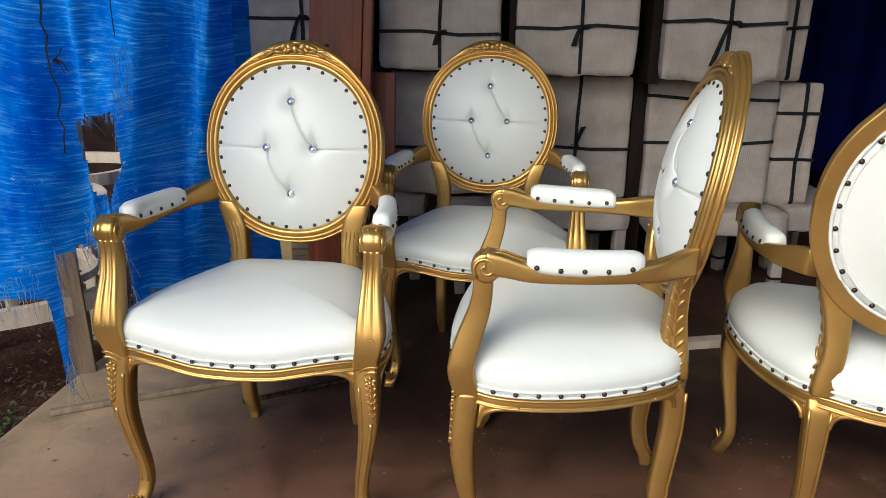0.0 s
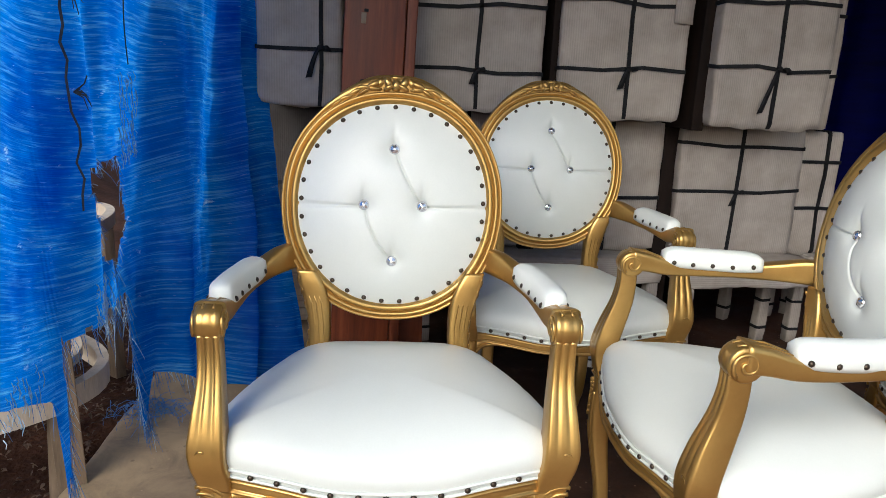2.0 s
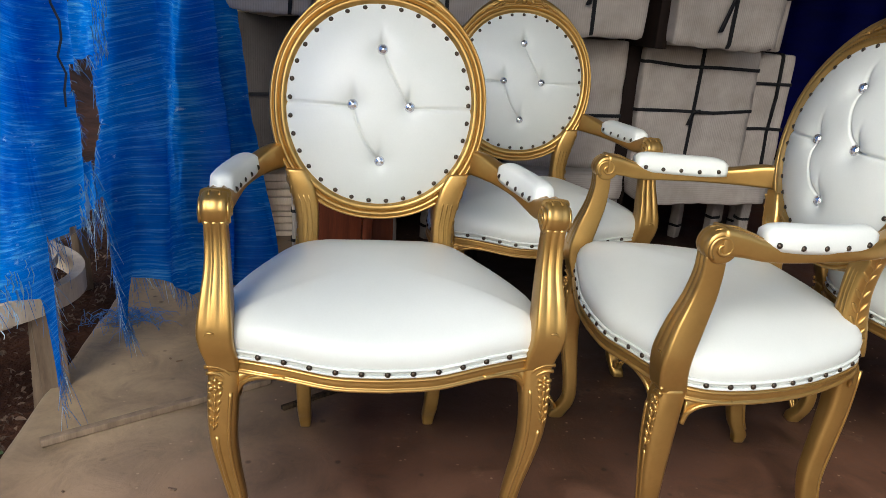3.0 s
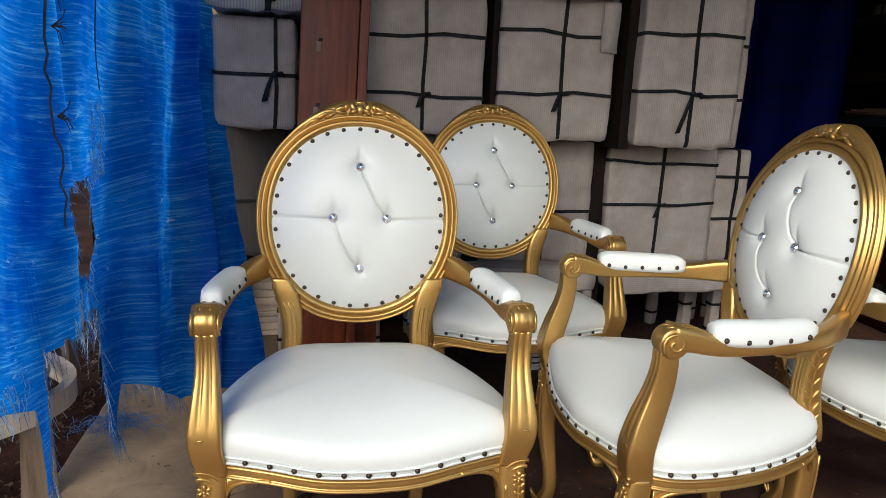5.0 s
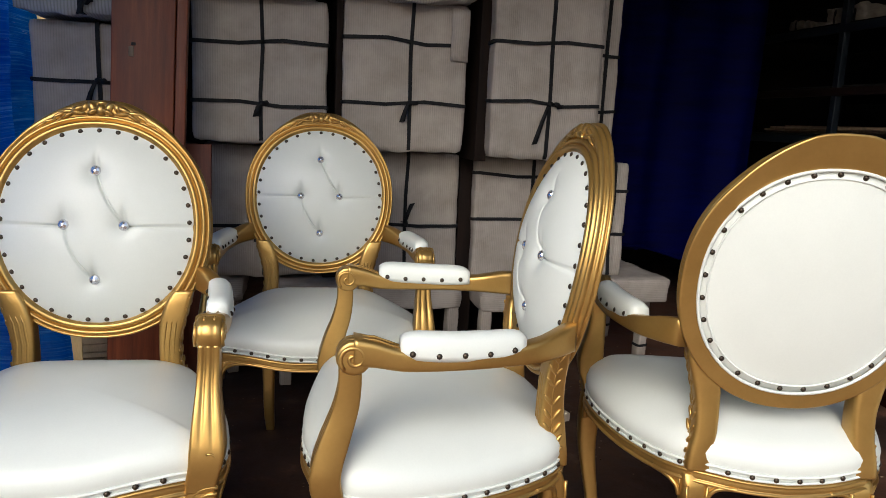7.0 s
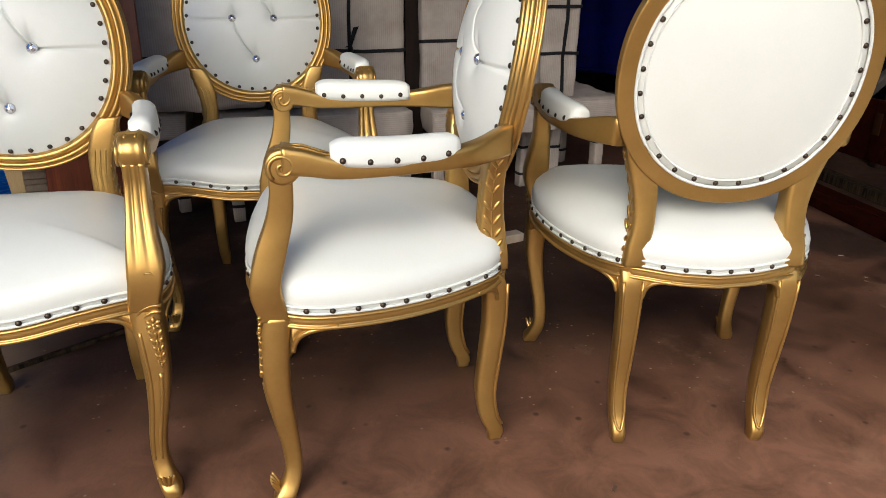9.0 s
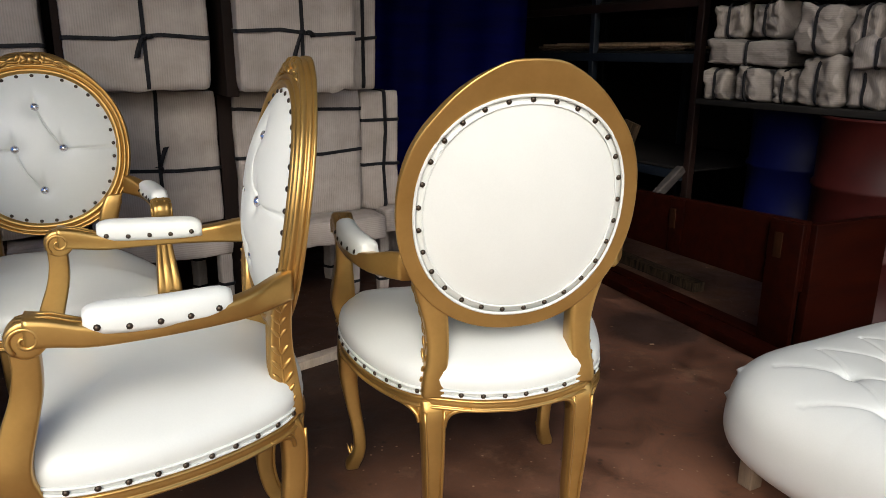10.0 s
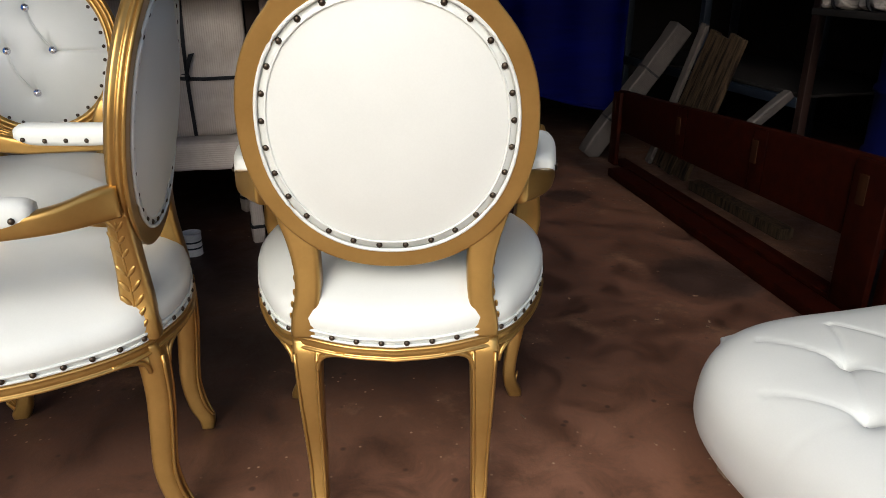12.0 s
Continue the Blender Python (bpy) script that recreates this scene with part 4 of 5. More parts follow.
def band(bm, loop, width_dir, wide, thick=0.0025):
    """A flat strap along a closed loop; width_dir: the way its width lies."""
    wd = Vector(width_dir)
    pts = [Vector(p) for p in loop]
    c = sum(pts, Vector()) / len(pts)
    rings = []
    n = len(pts)
    for i, p in enumerate(pts):
        d = (pts[(i + 1) % n] - pts[i - 1]).normalized()
        out = d.cross(wd).normalized()
        if out.dot(p - c) < 0:
            out = -out
        rings.append([p + wd * wide / 2 - out * 0.006, p + wd * wide / 2 + out * thick, p - wd * wide / 2 + out * thick, p - wd * wide / 2 - out * 0.006])
    loft(bm, rings, closed_path=True)


def round_loop(a, b, r, seed, wob=0.004):
    """A rounded rectangle a by b about the origin, with a slight waver as a third number."""
    out = []
    for cx, cy, a0 in ((a / 2 - r, b / 2 - r, 0), (-a / 2 + r, b / 2 - r, 90), (-a / 2 + r, -b / 2 + r, 180), (a / 2 - r, -b / 2 + r, 270)):
        for k in range(4):
            t = radians(a0 + 30 * k)
            out.append((cx + r * math.cos(t), cy + r * math.sin(t)))
    full = []
    for p, q in zip(out, out[1:] + out[:1]):
        full += [(p[0] + (q[0] - p[0]) * k / 3, p[1] + (q[1] - p[1]) * k / 3) for k in range(3)]
    return [(x, y, wob * noise.noise(Vector((x * 6, y * 6, seed)))) for x, y in full]


def wrapped_package(at, w, d, h, across, upright, seed, label, turn=0.0, lean=0.0, knot=None, mat=None, tails=0.05, lumps=0.004):
    """A flat wrapped furniture pack: across, heights of straps lying level; upright, places of straps standing."""
    pack = thing("wrapped_package", at, label, "package", "wrapped furniture packs")
    pack.matrix_basis = pose(*at, lean, 0, turn)
    bm = bmesh.new()
    rounded(bm, w, d, h, 0.014, 18, lumps * 1.35, seed, 0.010)
    folds = random.Random(int(seed * 10))
    lines = [(folds.uniform(-0.42, 0.42) * w, folds.uniform(0.003, 0.007), folds.choice((-1, 1))) for k in range(4)]
    for v in bm.verts:
        # folded seams of the board down the front, a rumpled lower edge
        if v.co.y < d * 0.3:
            for x0, deep, way in lines:
                off = (v.co.x - x0) * way
                if off > 0:
                    v.co.y += deep * math.exp(-off / 0.05)
        low = math.exp(-v.co.z / 0.03)
        v.co += low * 0.010 * noise.noise_vector(v.co * 14 + Vector((seed, 0, 0)))
    part("wrapping", bm, mat or WRAP, pack)
    wide = 0.0135
    for k, z in enumerate(across):
        bm = bmesh.new()
        tilt = 0.03 * math.sin(seed * 3 + k * 2)
        band(bm, [(x, y + d / 2, z + o * 4.5 + tilt * x) for x, y, o in round_loop(w + 0.007, d + 0.007, 0.018, seed + k)], (0, 0, 1), wide)
        part("strap", bm, STRAP, pack, smooth=False)
    for k, x0 in enumerate(upright):
        bm = bmesh.new()
        band(bm, [(x0 + o * 3.6, y + d / 2, z + h / 2) for z, y, o in round_loop(h + 0.007, d + 0.007, 0.018, seed + 9 + k)], (1, 0, 0), wide)
        part("strap", bm, STRAP, pack, smooth=False)
    if knot:
        kx, kz = knot
        bm = bmesh.new()
        blob(bm, (kx, -0.010, kz), (0.013, 0.010, 0.011), u=8, v=6)
        for side, ln in ((-1, tails), (1, tails * 0.45)):
            rings = []
            for i in range(5):
                t = i / 4
                x = kx + side * (0.004 + 0.5 * ln * t) * (1 if side < 0 else 1.4)
                z = kz - ln * 1.5 * t * (1 if side < 0 else 0.3) + 0.012 * math.sin(3 * t)
                y = -0.012 - 0.008 * math.sin(2.6 * t)
                wd = 0.007 + 0.004 * t
                rings.append([(x - wd, y, z), (x - wd, y - 0.002, z), (x + wd, y - 0.002, z + 0.004), (x + wd, y, z + 0.004)])
            loft(bm, rings)
        part("knot", bm, STRAP, pack)
    return pack


def paper_flap(pack):
    """A loose flap of board hanging at the pack's upper corner."""
    bm = bmesh.new()
    rings = []
    for k in range(9):
        z = 0.545 - 0.195 * k / 8
        lift = 0.010 + 0.006 * math.sin(k * 0.7)
        rings.append([(0.170, -lift, z), (0.238, -lift - 0.003, z - 0.004), (0.238, -lift - 0.0065, z - 0.004), (0.170, -lift - 0.0035, z)])
    loft(bm, rings)
    part("paper_flap", bm, WRAP, pack)


def gap_filler(x0, x1, y0, y1, z0, z1):
    ob = thing("dark_board", (0, 0, 0), "dark brown filler standing in for the shade between stacked packs", "board", "boards between the stacks")
    bm = bmesh.new()
    box(bm, x0, x1, y0, y1, z0, z1, 0.003)
    part("board", bm, GAP_SHADE, ob)


# added dark fillers in the gaps, where the shade would be near black
for x0, x1, top in ((0.212, 0.278, 0.975), (0.792, 0.868, 0.965)):
    gap_filler(x0, x1, 3.275, 3.52, 0.0, top)
gap_filler(0.238, 0.264, 3.085, 3.33, 0.976, 1.90)
gap_filler(0.791, 0.838, 3.050, 3.33, 0.966, 1.90)
W1 = "white corrugated pack tied with black straps, in the stack"
W2 = "dusty white corrugated pack with hanging strap ends, stacked"
W3 = "bulging white corrugated pack lying on top of the stack"
# middle row
wrapped_package((-0.665, 3.06, 1.005), 0.295, 0.30, 0.395, (0.19,), (0.075,), 1.0, W1, -3, knot=(0.075, 0.195), tails=0.07)
wrapped_package((-0.038, 3.06, 1.010), 0.488, 0.30, 0.52, (0.140, 0.361), (0.004,), 2.0, W1, 0, knot=(0.004, 0.14), tails=0.035)
paper_flap(wrapped_package((0.502, 3.05, 0.998), 0.478, 0.30, 0.56, (0.180, 0.413), (0.018,), 3.0, W1, -1, knot=(0.018, 0.180), tails=0.05))
wrapped_package((1.062, 3.00, 0.988), 0.460, 0.30, 0.70, (0.216, 0.446), (0.010,), 4.0, W2, 3, 0.5, knot=(0.010, 0.216), tails=0.11)
wrapped_package((1.385, 3.22, 0.985), 0.165, 0.30, 0.72, (0.20, 0.44), (0.02,), 5.0, W1, 3)
# upper row, drawn a little forward
wrapped_package((-0.655, 2.95, 1.42), 0.35, 0.34, 0.52, (0.30,), (0.04,), 6.0, W3, -4, mat=RIBBED_WRAP, knot=(0.06, 0.03), tails=0.03, lumps=0.008)
wrapped_package((-0.05, 2.95, 1.535), 0.436, 0.36, 0.48, (0.30,), (0.0,), 7.0, W3, 1, mat=RIBBED_WRAP, lumps=0.007)
wrapped_package((0.498, 2.94, 1.562), 0.508, 0.36, 0.48, (0.31,), (0.01,), 8.0, W3, -1, mat=RIBBED_WRAP, lumps=0.007)
wrapped_package((1.10, 3.06, 1.83), 0.50, 0.34, 0.40, (0.2,), (0.0,), 9.0, W3, 2, lumps=0.007)
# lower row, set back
wrapped_package((-0.555, 3.34, 0.46), 0.53, 0.30, 0.53, (0.22,), (0.0,), 10.0, "wrapped pack behind the plank, coloured dark for the shade there", -1, knot=(0.0, 0.22), mat=SHADE_WRAP)
wrapped_package((-0.03, 3.25, 0.46), 0.47, 0.30, 0.53, (0.21,), (0.0,), 11.0, W1, 1, knot=(0.0, 0.21))
wrapped_package((0.535, 3.25, 0.45), 0.50, 0.30, 0.53, (0.225,), (0.02,), 12.0, W2, 0, knot=(0.02, 0.225), tails=-0.06)
wrapped_package((1.125, 3.24, 0.44), 0.545, 0.30, 0.535, (0.268, 0.458), (-0.015,), 13.0, W1, 2, knot=(-0.015, 0.268), tails=0.04)
wrapped_package((1.505, 3.29, 0.44), 0.19, 0.30, 0.525, (0.2, 0.4), (0.02,), 14.0, W1, 2)


def paper_bundle():
    bm = bmesh.new()
    rounded(bm, 0.42, 0.30, 0.15, 0.06, 16, 0.03, 3.3)
    roughen(bm, 0.016, 14, 2.0)
    ob = thing("paper_bundle", (1.09, 3.0, 1.672), "crumpled brown paper bundle lying on a wrapped pack", "bundle")
    part("crumpled_paper", bm, BROWN_PAPER, ob, smooth=False)
    for k in range(3):
        bm = bmesh.new()
        blob(bm, (-0.13 + 0.13 * k, 0.02 + 0.02 * k, 0.06), (0.075, 0.04, 0.045), (20 * k, 25 - 30 * k, 30 * k), 12, 8)
        roughen(bm, 0.014, 22, k)
        part("paper_fold", bm, BROWN_PAPER, ob, smooth=False)


paper_bundle()


def wrapped_stool(at, w, d, turn, seed, legs):
    """A low wrapped seat on wrapped legs, which carries the stack above it."""
    ob = thing("wrapped_stool", at, "low wrapped stool carrying the stacked packs", "stool", "wrapped stools", turn=turn)
    bm = bmesh.new()
    rounded(bm, w, d, 0.115, 0.018, 12, 0.010, seed)
    part("wrapped_seat", bm, WRAP_ACROSS, ob, m=Matrix.Translation((0, 0, 0.325)))
    for k, (x, y) in enumerate(legs):
        bm = bmesh.new()
        rounded(bm, 0.052, 0.05, 0.335, 0.008, 6, 0.006, seed + k)
        leg = part("leg", bm, WRAP, ob, m=pose(x, y, 0, 0, 0, 10 * k))
        for z in (0.07, 0.20):
            bm = bmesh.new()
            band(bm, [(p, q + 0.025, z + o) for p, q, o in round_loop(0.056, 0.056, 0.012, seed)], (0, 0, 1), 0.012)
            part("strap", bm, STRAP, leg, smooth=False)


wrapped_stool((-0.36, 3.30, 0), 0.50, 0.45, 0, 1.0, ((-0.2, 0.05), (0.2, 0.05), (-0.2, 0.38), (0.2, 0.38)))
wrapped_stool((0.40, 3.15, 0), 0.80, 0.52, 1, 2.0, ((-0.34, 0.03), (0.37, 0.01), (-0.34, 0.44), (0.34, 0.44)))
wrapped_stool((1.165, 3.10, 0), 0.595, 0.60, 2, 3.0, ((-0.265, 0.015), (0.24, 0.25), (-0.26, 0.52), (0.24, 0.54)))
wrapped_stool((1.66, 3.22, 0), 0.34, 0.60, 2, 4.0, ((-0.12, 0.12), (0.14, 0.15), (-0.0, 0.48), (0.14, 0.52)))


# ---- leaning timbers ----
def leaning_plank():
    ob = thing("leaning_plank", (-0.43, 2.80, 0), "tall red-brown varnished plank leaning on the stack", "plank")
    ob.matrix_basis = pose(-0.435, 2.775, 0, -3.2, 1.8, 0)
    bm = bmesh.new()
    box(bm, -0.112, 0.085, 0, 0.045, 0.003, 2.36, 0.004)
    part("board", bm, RED_WOOD, ob)
    bm = bmesh.new()
    box(bm, 0.088, 0.122, 0.004, 0.05, 0.003, 2.36, 0.003)
    part("edge_strip", bm, RED_WOOD, ob)
    for z, x in ((1.30, -0.05), (1.51, -0.045), (1.08, -0.052), (0.86, -0.05)):
        bm = bmesh.new()
        box(bm, x - 0.008, x + 0.008, -0.002, 0.006, z - 0.022, z + 0.012, 0.002)
        part("peg", bm, OLD_WOOD, ob)
        bm = bmesh.new()
        box(bm, x + 0.0, x + 0.014, -0.0025, 0.006, z + 0.014, z + 0.024, 0.002)
        part("mortise", bm, STRAP, ob)
    bm = bmesh.new()
    box(bm, -0.05, 0.05, 0.0, 0.03, 0.003, 1.0, 0.003)
    ob = thing("leaning_board", (-0.29, 3.0, 0), "short dark plank beside the tall one", "plank")
    ob.matrix_basis = pose(-0.26, 2.90, 0, -6, 0, 0)
    part("board", bm, RED_WOOD, ob)


leaning_plank()


def plywood():
    bm = bmesh.new()
    box(bm, -0.11, 0.11, 0, 0.012, 0, 2.1, 0.002)
    ob = thing("plywood_sheet", (-0.88, 3.40, 0.0), "pale yellow plywood sheet standing behind the tarp", "plywood", turn=8)
    part("sheet", bm, PLY, ob)


plywood()


def board_pile(at, n, length, turn, mat, label, seed):
    rnd = random.Random(seed)
    ob = thing("board_pile", at, label, "boards", turn=turn)
    z = 0.0
    for k in range(n):
        t = rnd.uniform(0.02, 0.035)
        for j in range(2):
            bm = bmesh.new()
            x = rnd.uniform(-0.03, 0.03)
            box(bm, x - length / 2, x + length / 2, -0.14 + 0.145 * j, 0.0 + 0.14 * j, 0, t, 0.003)
            part("board", bm, mat, ob, m=pose(0, rnd.uniform(-0.01, 0.01), z, 0, 0, rnd.uniform(-2, 2)))
        z += t + 0.003


board_pile((-0.78, 3.75, -0.0), 9, 0.7, 5, RAW_WOOD, "pile of pale sawn boards on the floor", 3)


def tarp_prop():
    bm = bmesh.new()
    box(bm, -0.036, 0.036, -0.014, 0.014, -0.06, 0.86, 0.003)
    roughen(bm, 0.003, 7, 2.0)
    ob = thing("tarp_prop", (-1.215, 2.285, 0.0), "weathered grey-brown board standing behind the torn tarp", "board")
    ob.matrix_basis = pose(-1.215, 2.285, 0.0, 0, -2, 24)
    part("board", bm, OLD_WOOD, ob)


tarp_prop()


# ---- blue tarp ----
TOP = [(-1.34, 0.8), (-1.22, 1.4), (-1.14, 1.9), (-1.11, 2.3), (-1.04, 2.68), (-0.94, 2.95), (-0.83, 3.2)]
LOW = [(-1.30, 0.8), (-1.20, 1.35), (-1.13, 1.85), (-1.11, 2.22), (-1.04, 2.47), (-0.86, 2.62), (-0.63, 2.70)]


def tarp_point(s_, z):
    k = s_ * (len(TOP) - 1)
    i = min(int(k), len(TOP) - 2)
    f = k - i
    top = [TOP[i][c] + (TOP[i + 1][c] - TOP[i][c]) * f for c in (0, 1)]
    low = [LOW[i][c] + (LOW[i + 1][c] - LOW[i][c]) * f for c in (0, 1)]
    t = min(1, max(0, z / 1.35))
    t = t * t * (3 - 2 * t)
    x, y = low[0] + (top[0] - low[0]) * t, low[1] + (top[1] - low[1]) * t
    soft = 0.6 + 0.4 * max(0, min(1, (s_ - 0.45) / 0.3))
    fold = 0.020 * math.sin(26 * s_ + 1.6 * math.sin(2.5 * z)) + 0.030 * noise.noise(Vector((s_ * 9, z * 1.3, 2.0)))
    fold += 0.075 * math.exp(-((s_ - 0.86 - 0.03 * math.sin(2 * z)) / 0.02) ** 2) - 0.075 * math.exp(-((s_ - 0.92) / 0.022) ** 2) + 0.040 * math.exp(-((s_ - 0.73 + 0.04 * math.sin(1.5 * z)) / 0.028) ** 2)
    # drawn in along the hanging cord, and crumpled by small creases
    fold += 0.040 * math.exp(-((s_ - 0.47 - 0.012 * math.sin(3 * z)) / 0.035) ** 2) - 0.035 * math.exp(-((s_ - 0.505) / 0.016) ** 2)
    fold += 0.010 * noise.noise(Vector((s_ * 24, z * 5.5, 7.0))) + 0.005 * noise.noise(Vector((s_ * 60, z * 16, 3.0)))
    fold *= soft
    return Vector((x + fold * 0.9, y - fold * 0.35, z))


def torn(p):
    """Whether the sheet is missing here: two rents and the ragged hem."""
    y, z = p.y, p.z
    jag = 0.022 * noise.noise(Vector((y * 24, z * 24, 0))) + 0.012 * noise.noise(Vector((y * 70, z * 9, 4)))
    if y < 2.06:
        hem, jag = (0.12 if y > 1.97 else 0.0), jag * 1.6
    elif y < 2.41:
        hem = 0.50
    elif y < 2.48:
        hem = 0.10
    else:
        hem, jag = 0.0, 0.0
    if z < hem + jag and hem:
        return True
    mid = 2.325 + (0.88 - z) * 0.06
    half = 0.125 if z > 0.70 else 0.125 * max(0, (z - 0.59) / 0.11)
    return 0.59 < z < 0.88 + jag and abs(y - mid) < half + jag * 0.8


def blue_tarp():
    ob = thing("blue_tarp", (0, 0, 0), "torn blue woven plastic tarp hanging as a side wall", "tarp")
    bm = bmesh.new()
    ns, nz = 210, 170
    zs = [(j / nz) ** 1.35 for j in range(nz + 1)]
    top = [max(1.95, roof_z(tarp_point(i / ns, 2.0).y) - 0.01) for i in range(ns + 1)]
    def hem(i):
        """Where the cloth ends in this column; zero between the rents, where it is torn."""
        y = tarp_point(i / ns, 0.4).y
        left = (0.345 + (2.1 - y) * 0.37) * min(1, max(0, (2.06 - y) / 0.05))
        right = (0.26 - 0.13 * min(1, max(0, (y - 2.48) / 0.2))) * min(1, max(0, (y - 2.47) / 0.03))
        return left + right + 0.004 * noise.noise(Vector((y * 30, 0, 0)))
    low = [hem(i) for i in range(ns + 1)]
    grid = [[bm.verts.new(tarp_point(i / ns, low[i] + z * (top[i] - low[i]))) for i in range(ns + 1)] for z in zs]
    for j in range(nz):
        for i in range(ns):
            c = (grid[j][i].co + grid[j + 1][i + 1].co) / 2
            if not torn(c):
                bm.faces.new((grid[j][i], grid[j][i + 1], grid[j + 1][i + 1], grid[j + 1][i]))
    bmesh.ops.delete(bm, geom=[v for v in bm.verts if not v.link_faces], context="VERTS")
    edge = [((e.verts[0].co + e.verts[1].co) / 2).copy() for e in bm.edges if e.is_boundary]
    part("sheet", bm, TARP, ob)
    rnd = random.Random(5)
    edge = [p for p in edge if 1.6 < p.y < 2.62 and p.z < 1.0]
    def lock(bm, p, down, side, ln, r):
        """One thread that leaves the cloth at p, bends and hangs."""
        d = Vector((rnd.uniform(-0.2, 0.8), rnd.uniform(-1, 1) * side, rnd.uniform(-1.0, 0.4) - down)).normalized()
        q = Vector((rnd.uniform(-0.3, 0.5), rnd.uniform(-0.7, 0.7) * side, -0.5 - down))
        tube(bm, [p + d * ln * t + q * ln * t * t * 0.8 for t in (0, 0.3, 0.65, 1)], r, 3, 0.5)
    for name, mat, count, words in (("frayed_thread", FRAY, 440, "loose blue plastic threads"), ("pale_thread", FRAY_PALE, 110, "bleached pale threads along the torn edges")):
        bm = bmesh.new()
        for k in range(count):
            p = rnd.choice(edge)
            low = p.z < 0.6
            if p.y < 2.04 and (mat is FRAY_PALE or rnd.random() < 0.75):
                continue
            lock(bm, p, 0.9 if low else 0.1, 0.5 if low else 1.0, rnd.uniform(0.008, 0.030) * (1.4 if low else 0.8) * (2.2 if rnd.random() < 0.06 else 1), 0.0010)
        tagged(part(name, bm, mat, ob, words), kind="stuff")
    # worn places where the weave has opened: short upright threads lying on the sheet
    line = [tarp_point(i / 400, 0.6) for i in range(401)]
    bm = bmesh.new()
    for y0, y1, z0, z1, count in ((2.40, 2.50, 0.88, 1.10, 90), (1.70, 2.00, 0.40, 0.50, 50), (2.16, 2.30, 0.48, 0.62, 90)):
        for k in range(count):
            y, z = rnd.uniform(y0, y1), rnd.uniform(z0, z1)
            i = min(range(401), key=lambda n: abs(line[n].y - y))
            p = tarp_point(i / 400, z) + Vector((0.004, -0.002, 0))
            ln = rnd.uniform(0.012, 0.045)
            tube(bm, [p, p + Vector((0.004, rnd.uniform(-0.004, 0.004), -ln * 0.5)), p + Vector((0.001, rnd.uniform(-0.008, 0.008), -ln))], 0.0012, 3, 0.7)
    tagged(part("worn_weave", bm, FRAY_PALE, ob, "pale opened weave where the tarp is worn"), kind="stuff")


blue_tarp()


def thread_heap():
    rnd = random.Random(8)
    bm = bmesh.new()
    for k in range(120):
        a = rnd.uniform(0, 6.28)
        p = Vector((rnd.gauss(0, 0.045), rnd.gauss(0, 0.03), 0.004 + rnd.uniform(0, 0.02)))
        d = Vector((math.cos(a), math.sin(a), 0)) * rnd.uniform(0.03, 0.10)
        up = Vector((0, 0, rnd.uniform(0.0, 0.03)))
        q = Vector((-d.y, d.x, 0)) * rnd.uniform(-0.5, 0.5)
        tube(bm, [p, p + d * 0.4 + up + q * 0.5, p + d * 0.75 + up * 0.6 + q, p + d + q * 0.7 - Vector((0, 0, p.z - 0.003))], 0.0011, 3, 0.6)
    ob = part("thread_heap", bm, FRAY, None, m=pose(-1.12, 2.70, 0.0))
    tagged(ob, "loose heap of torn blue plastic threads on concrete", "threads", kind="stuff")


thread_heap()


def hanging_cord():
    rnd = random.Random(4)
    ob = thing("hanging_cord", (-1.075, 2.10, 0), "dark frayed cord hanging down the tarp", "cord")
    bm = bmesh.new()
    line = [(0.012 * math.sin(z * 9) + rnd.uniform(-0.006, 0.006), 0.014 * math.sin(z * 5 + 1) + rnd.uniform(-0.008, 0.008), z) for z in np.linspace(2.36, 0.80, 44)]
    tube(bm, line, 0.0055, 6, 0.45)
    part("cord", bm, ROPE, ob)
    for z0 in (1.33, 1.26, 1.06):
        bm = bmesh.new()
        for k in range(9):
            a = rnd.uniform(0, 6.28)
            ln = rnd.uniform(0.015, 0.05)
            tube(bm, [(0.006, 0, z0), (0.01 + ln * 0.4, ln * 0.5 * math.cos(a), z0 + ln * 0.4 * math.sin(a)), (0.012 + ln * 0.5, ln * math.cos(a), z0 + ln * math.sin(a) - 0.01)], 0.0018, 4, 0.5)
        part("frayed_knot", bm, ROPE, ob)
    bm = bmesh.new()
    tube(bm, [(0.02 + 0.006 * math.sin(z * 14), 0.34 + 0.012 * math.sin(z * 6), z) for z in np.linspace(1.75, 1.12, 16)], 0.0032, 5, 0.5)
    part("loose_end", bm, ROPE, ob)


hanging_cord()


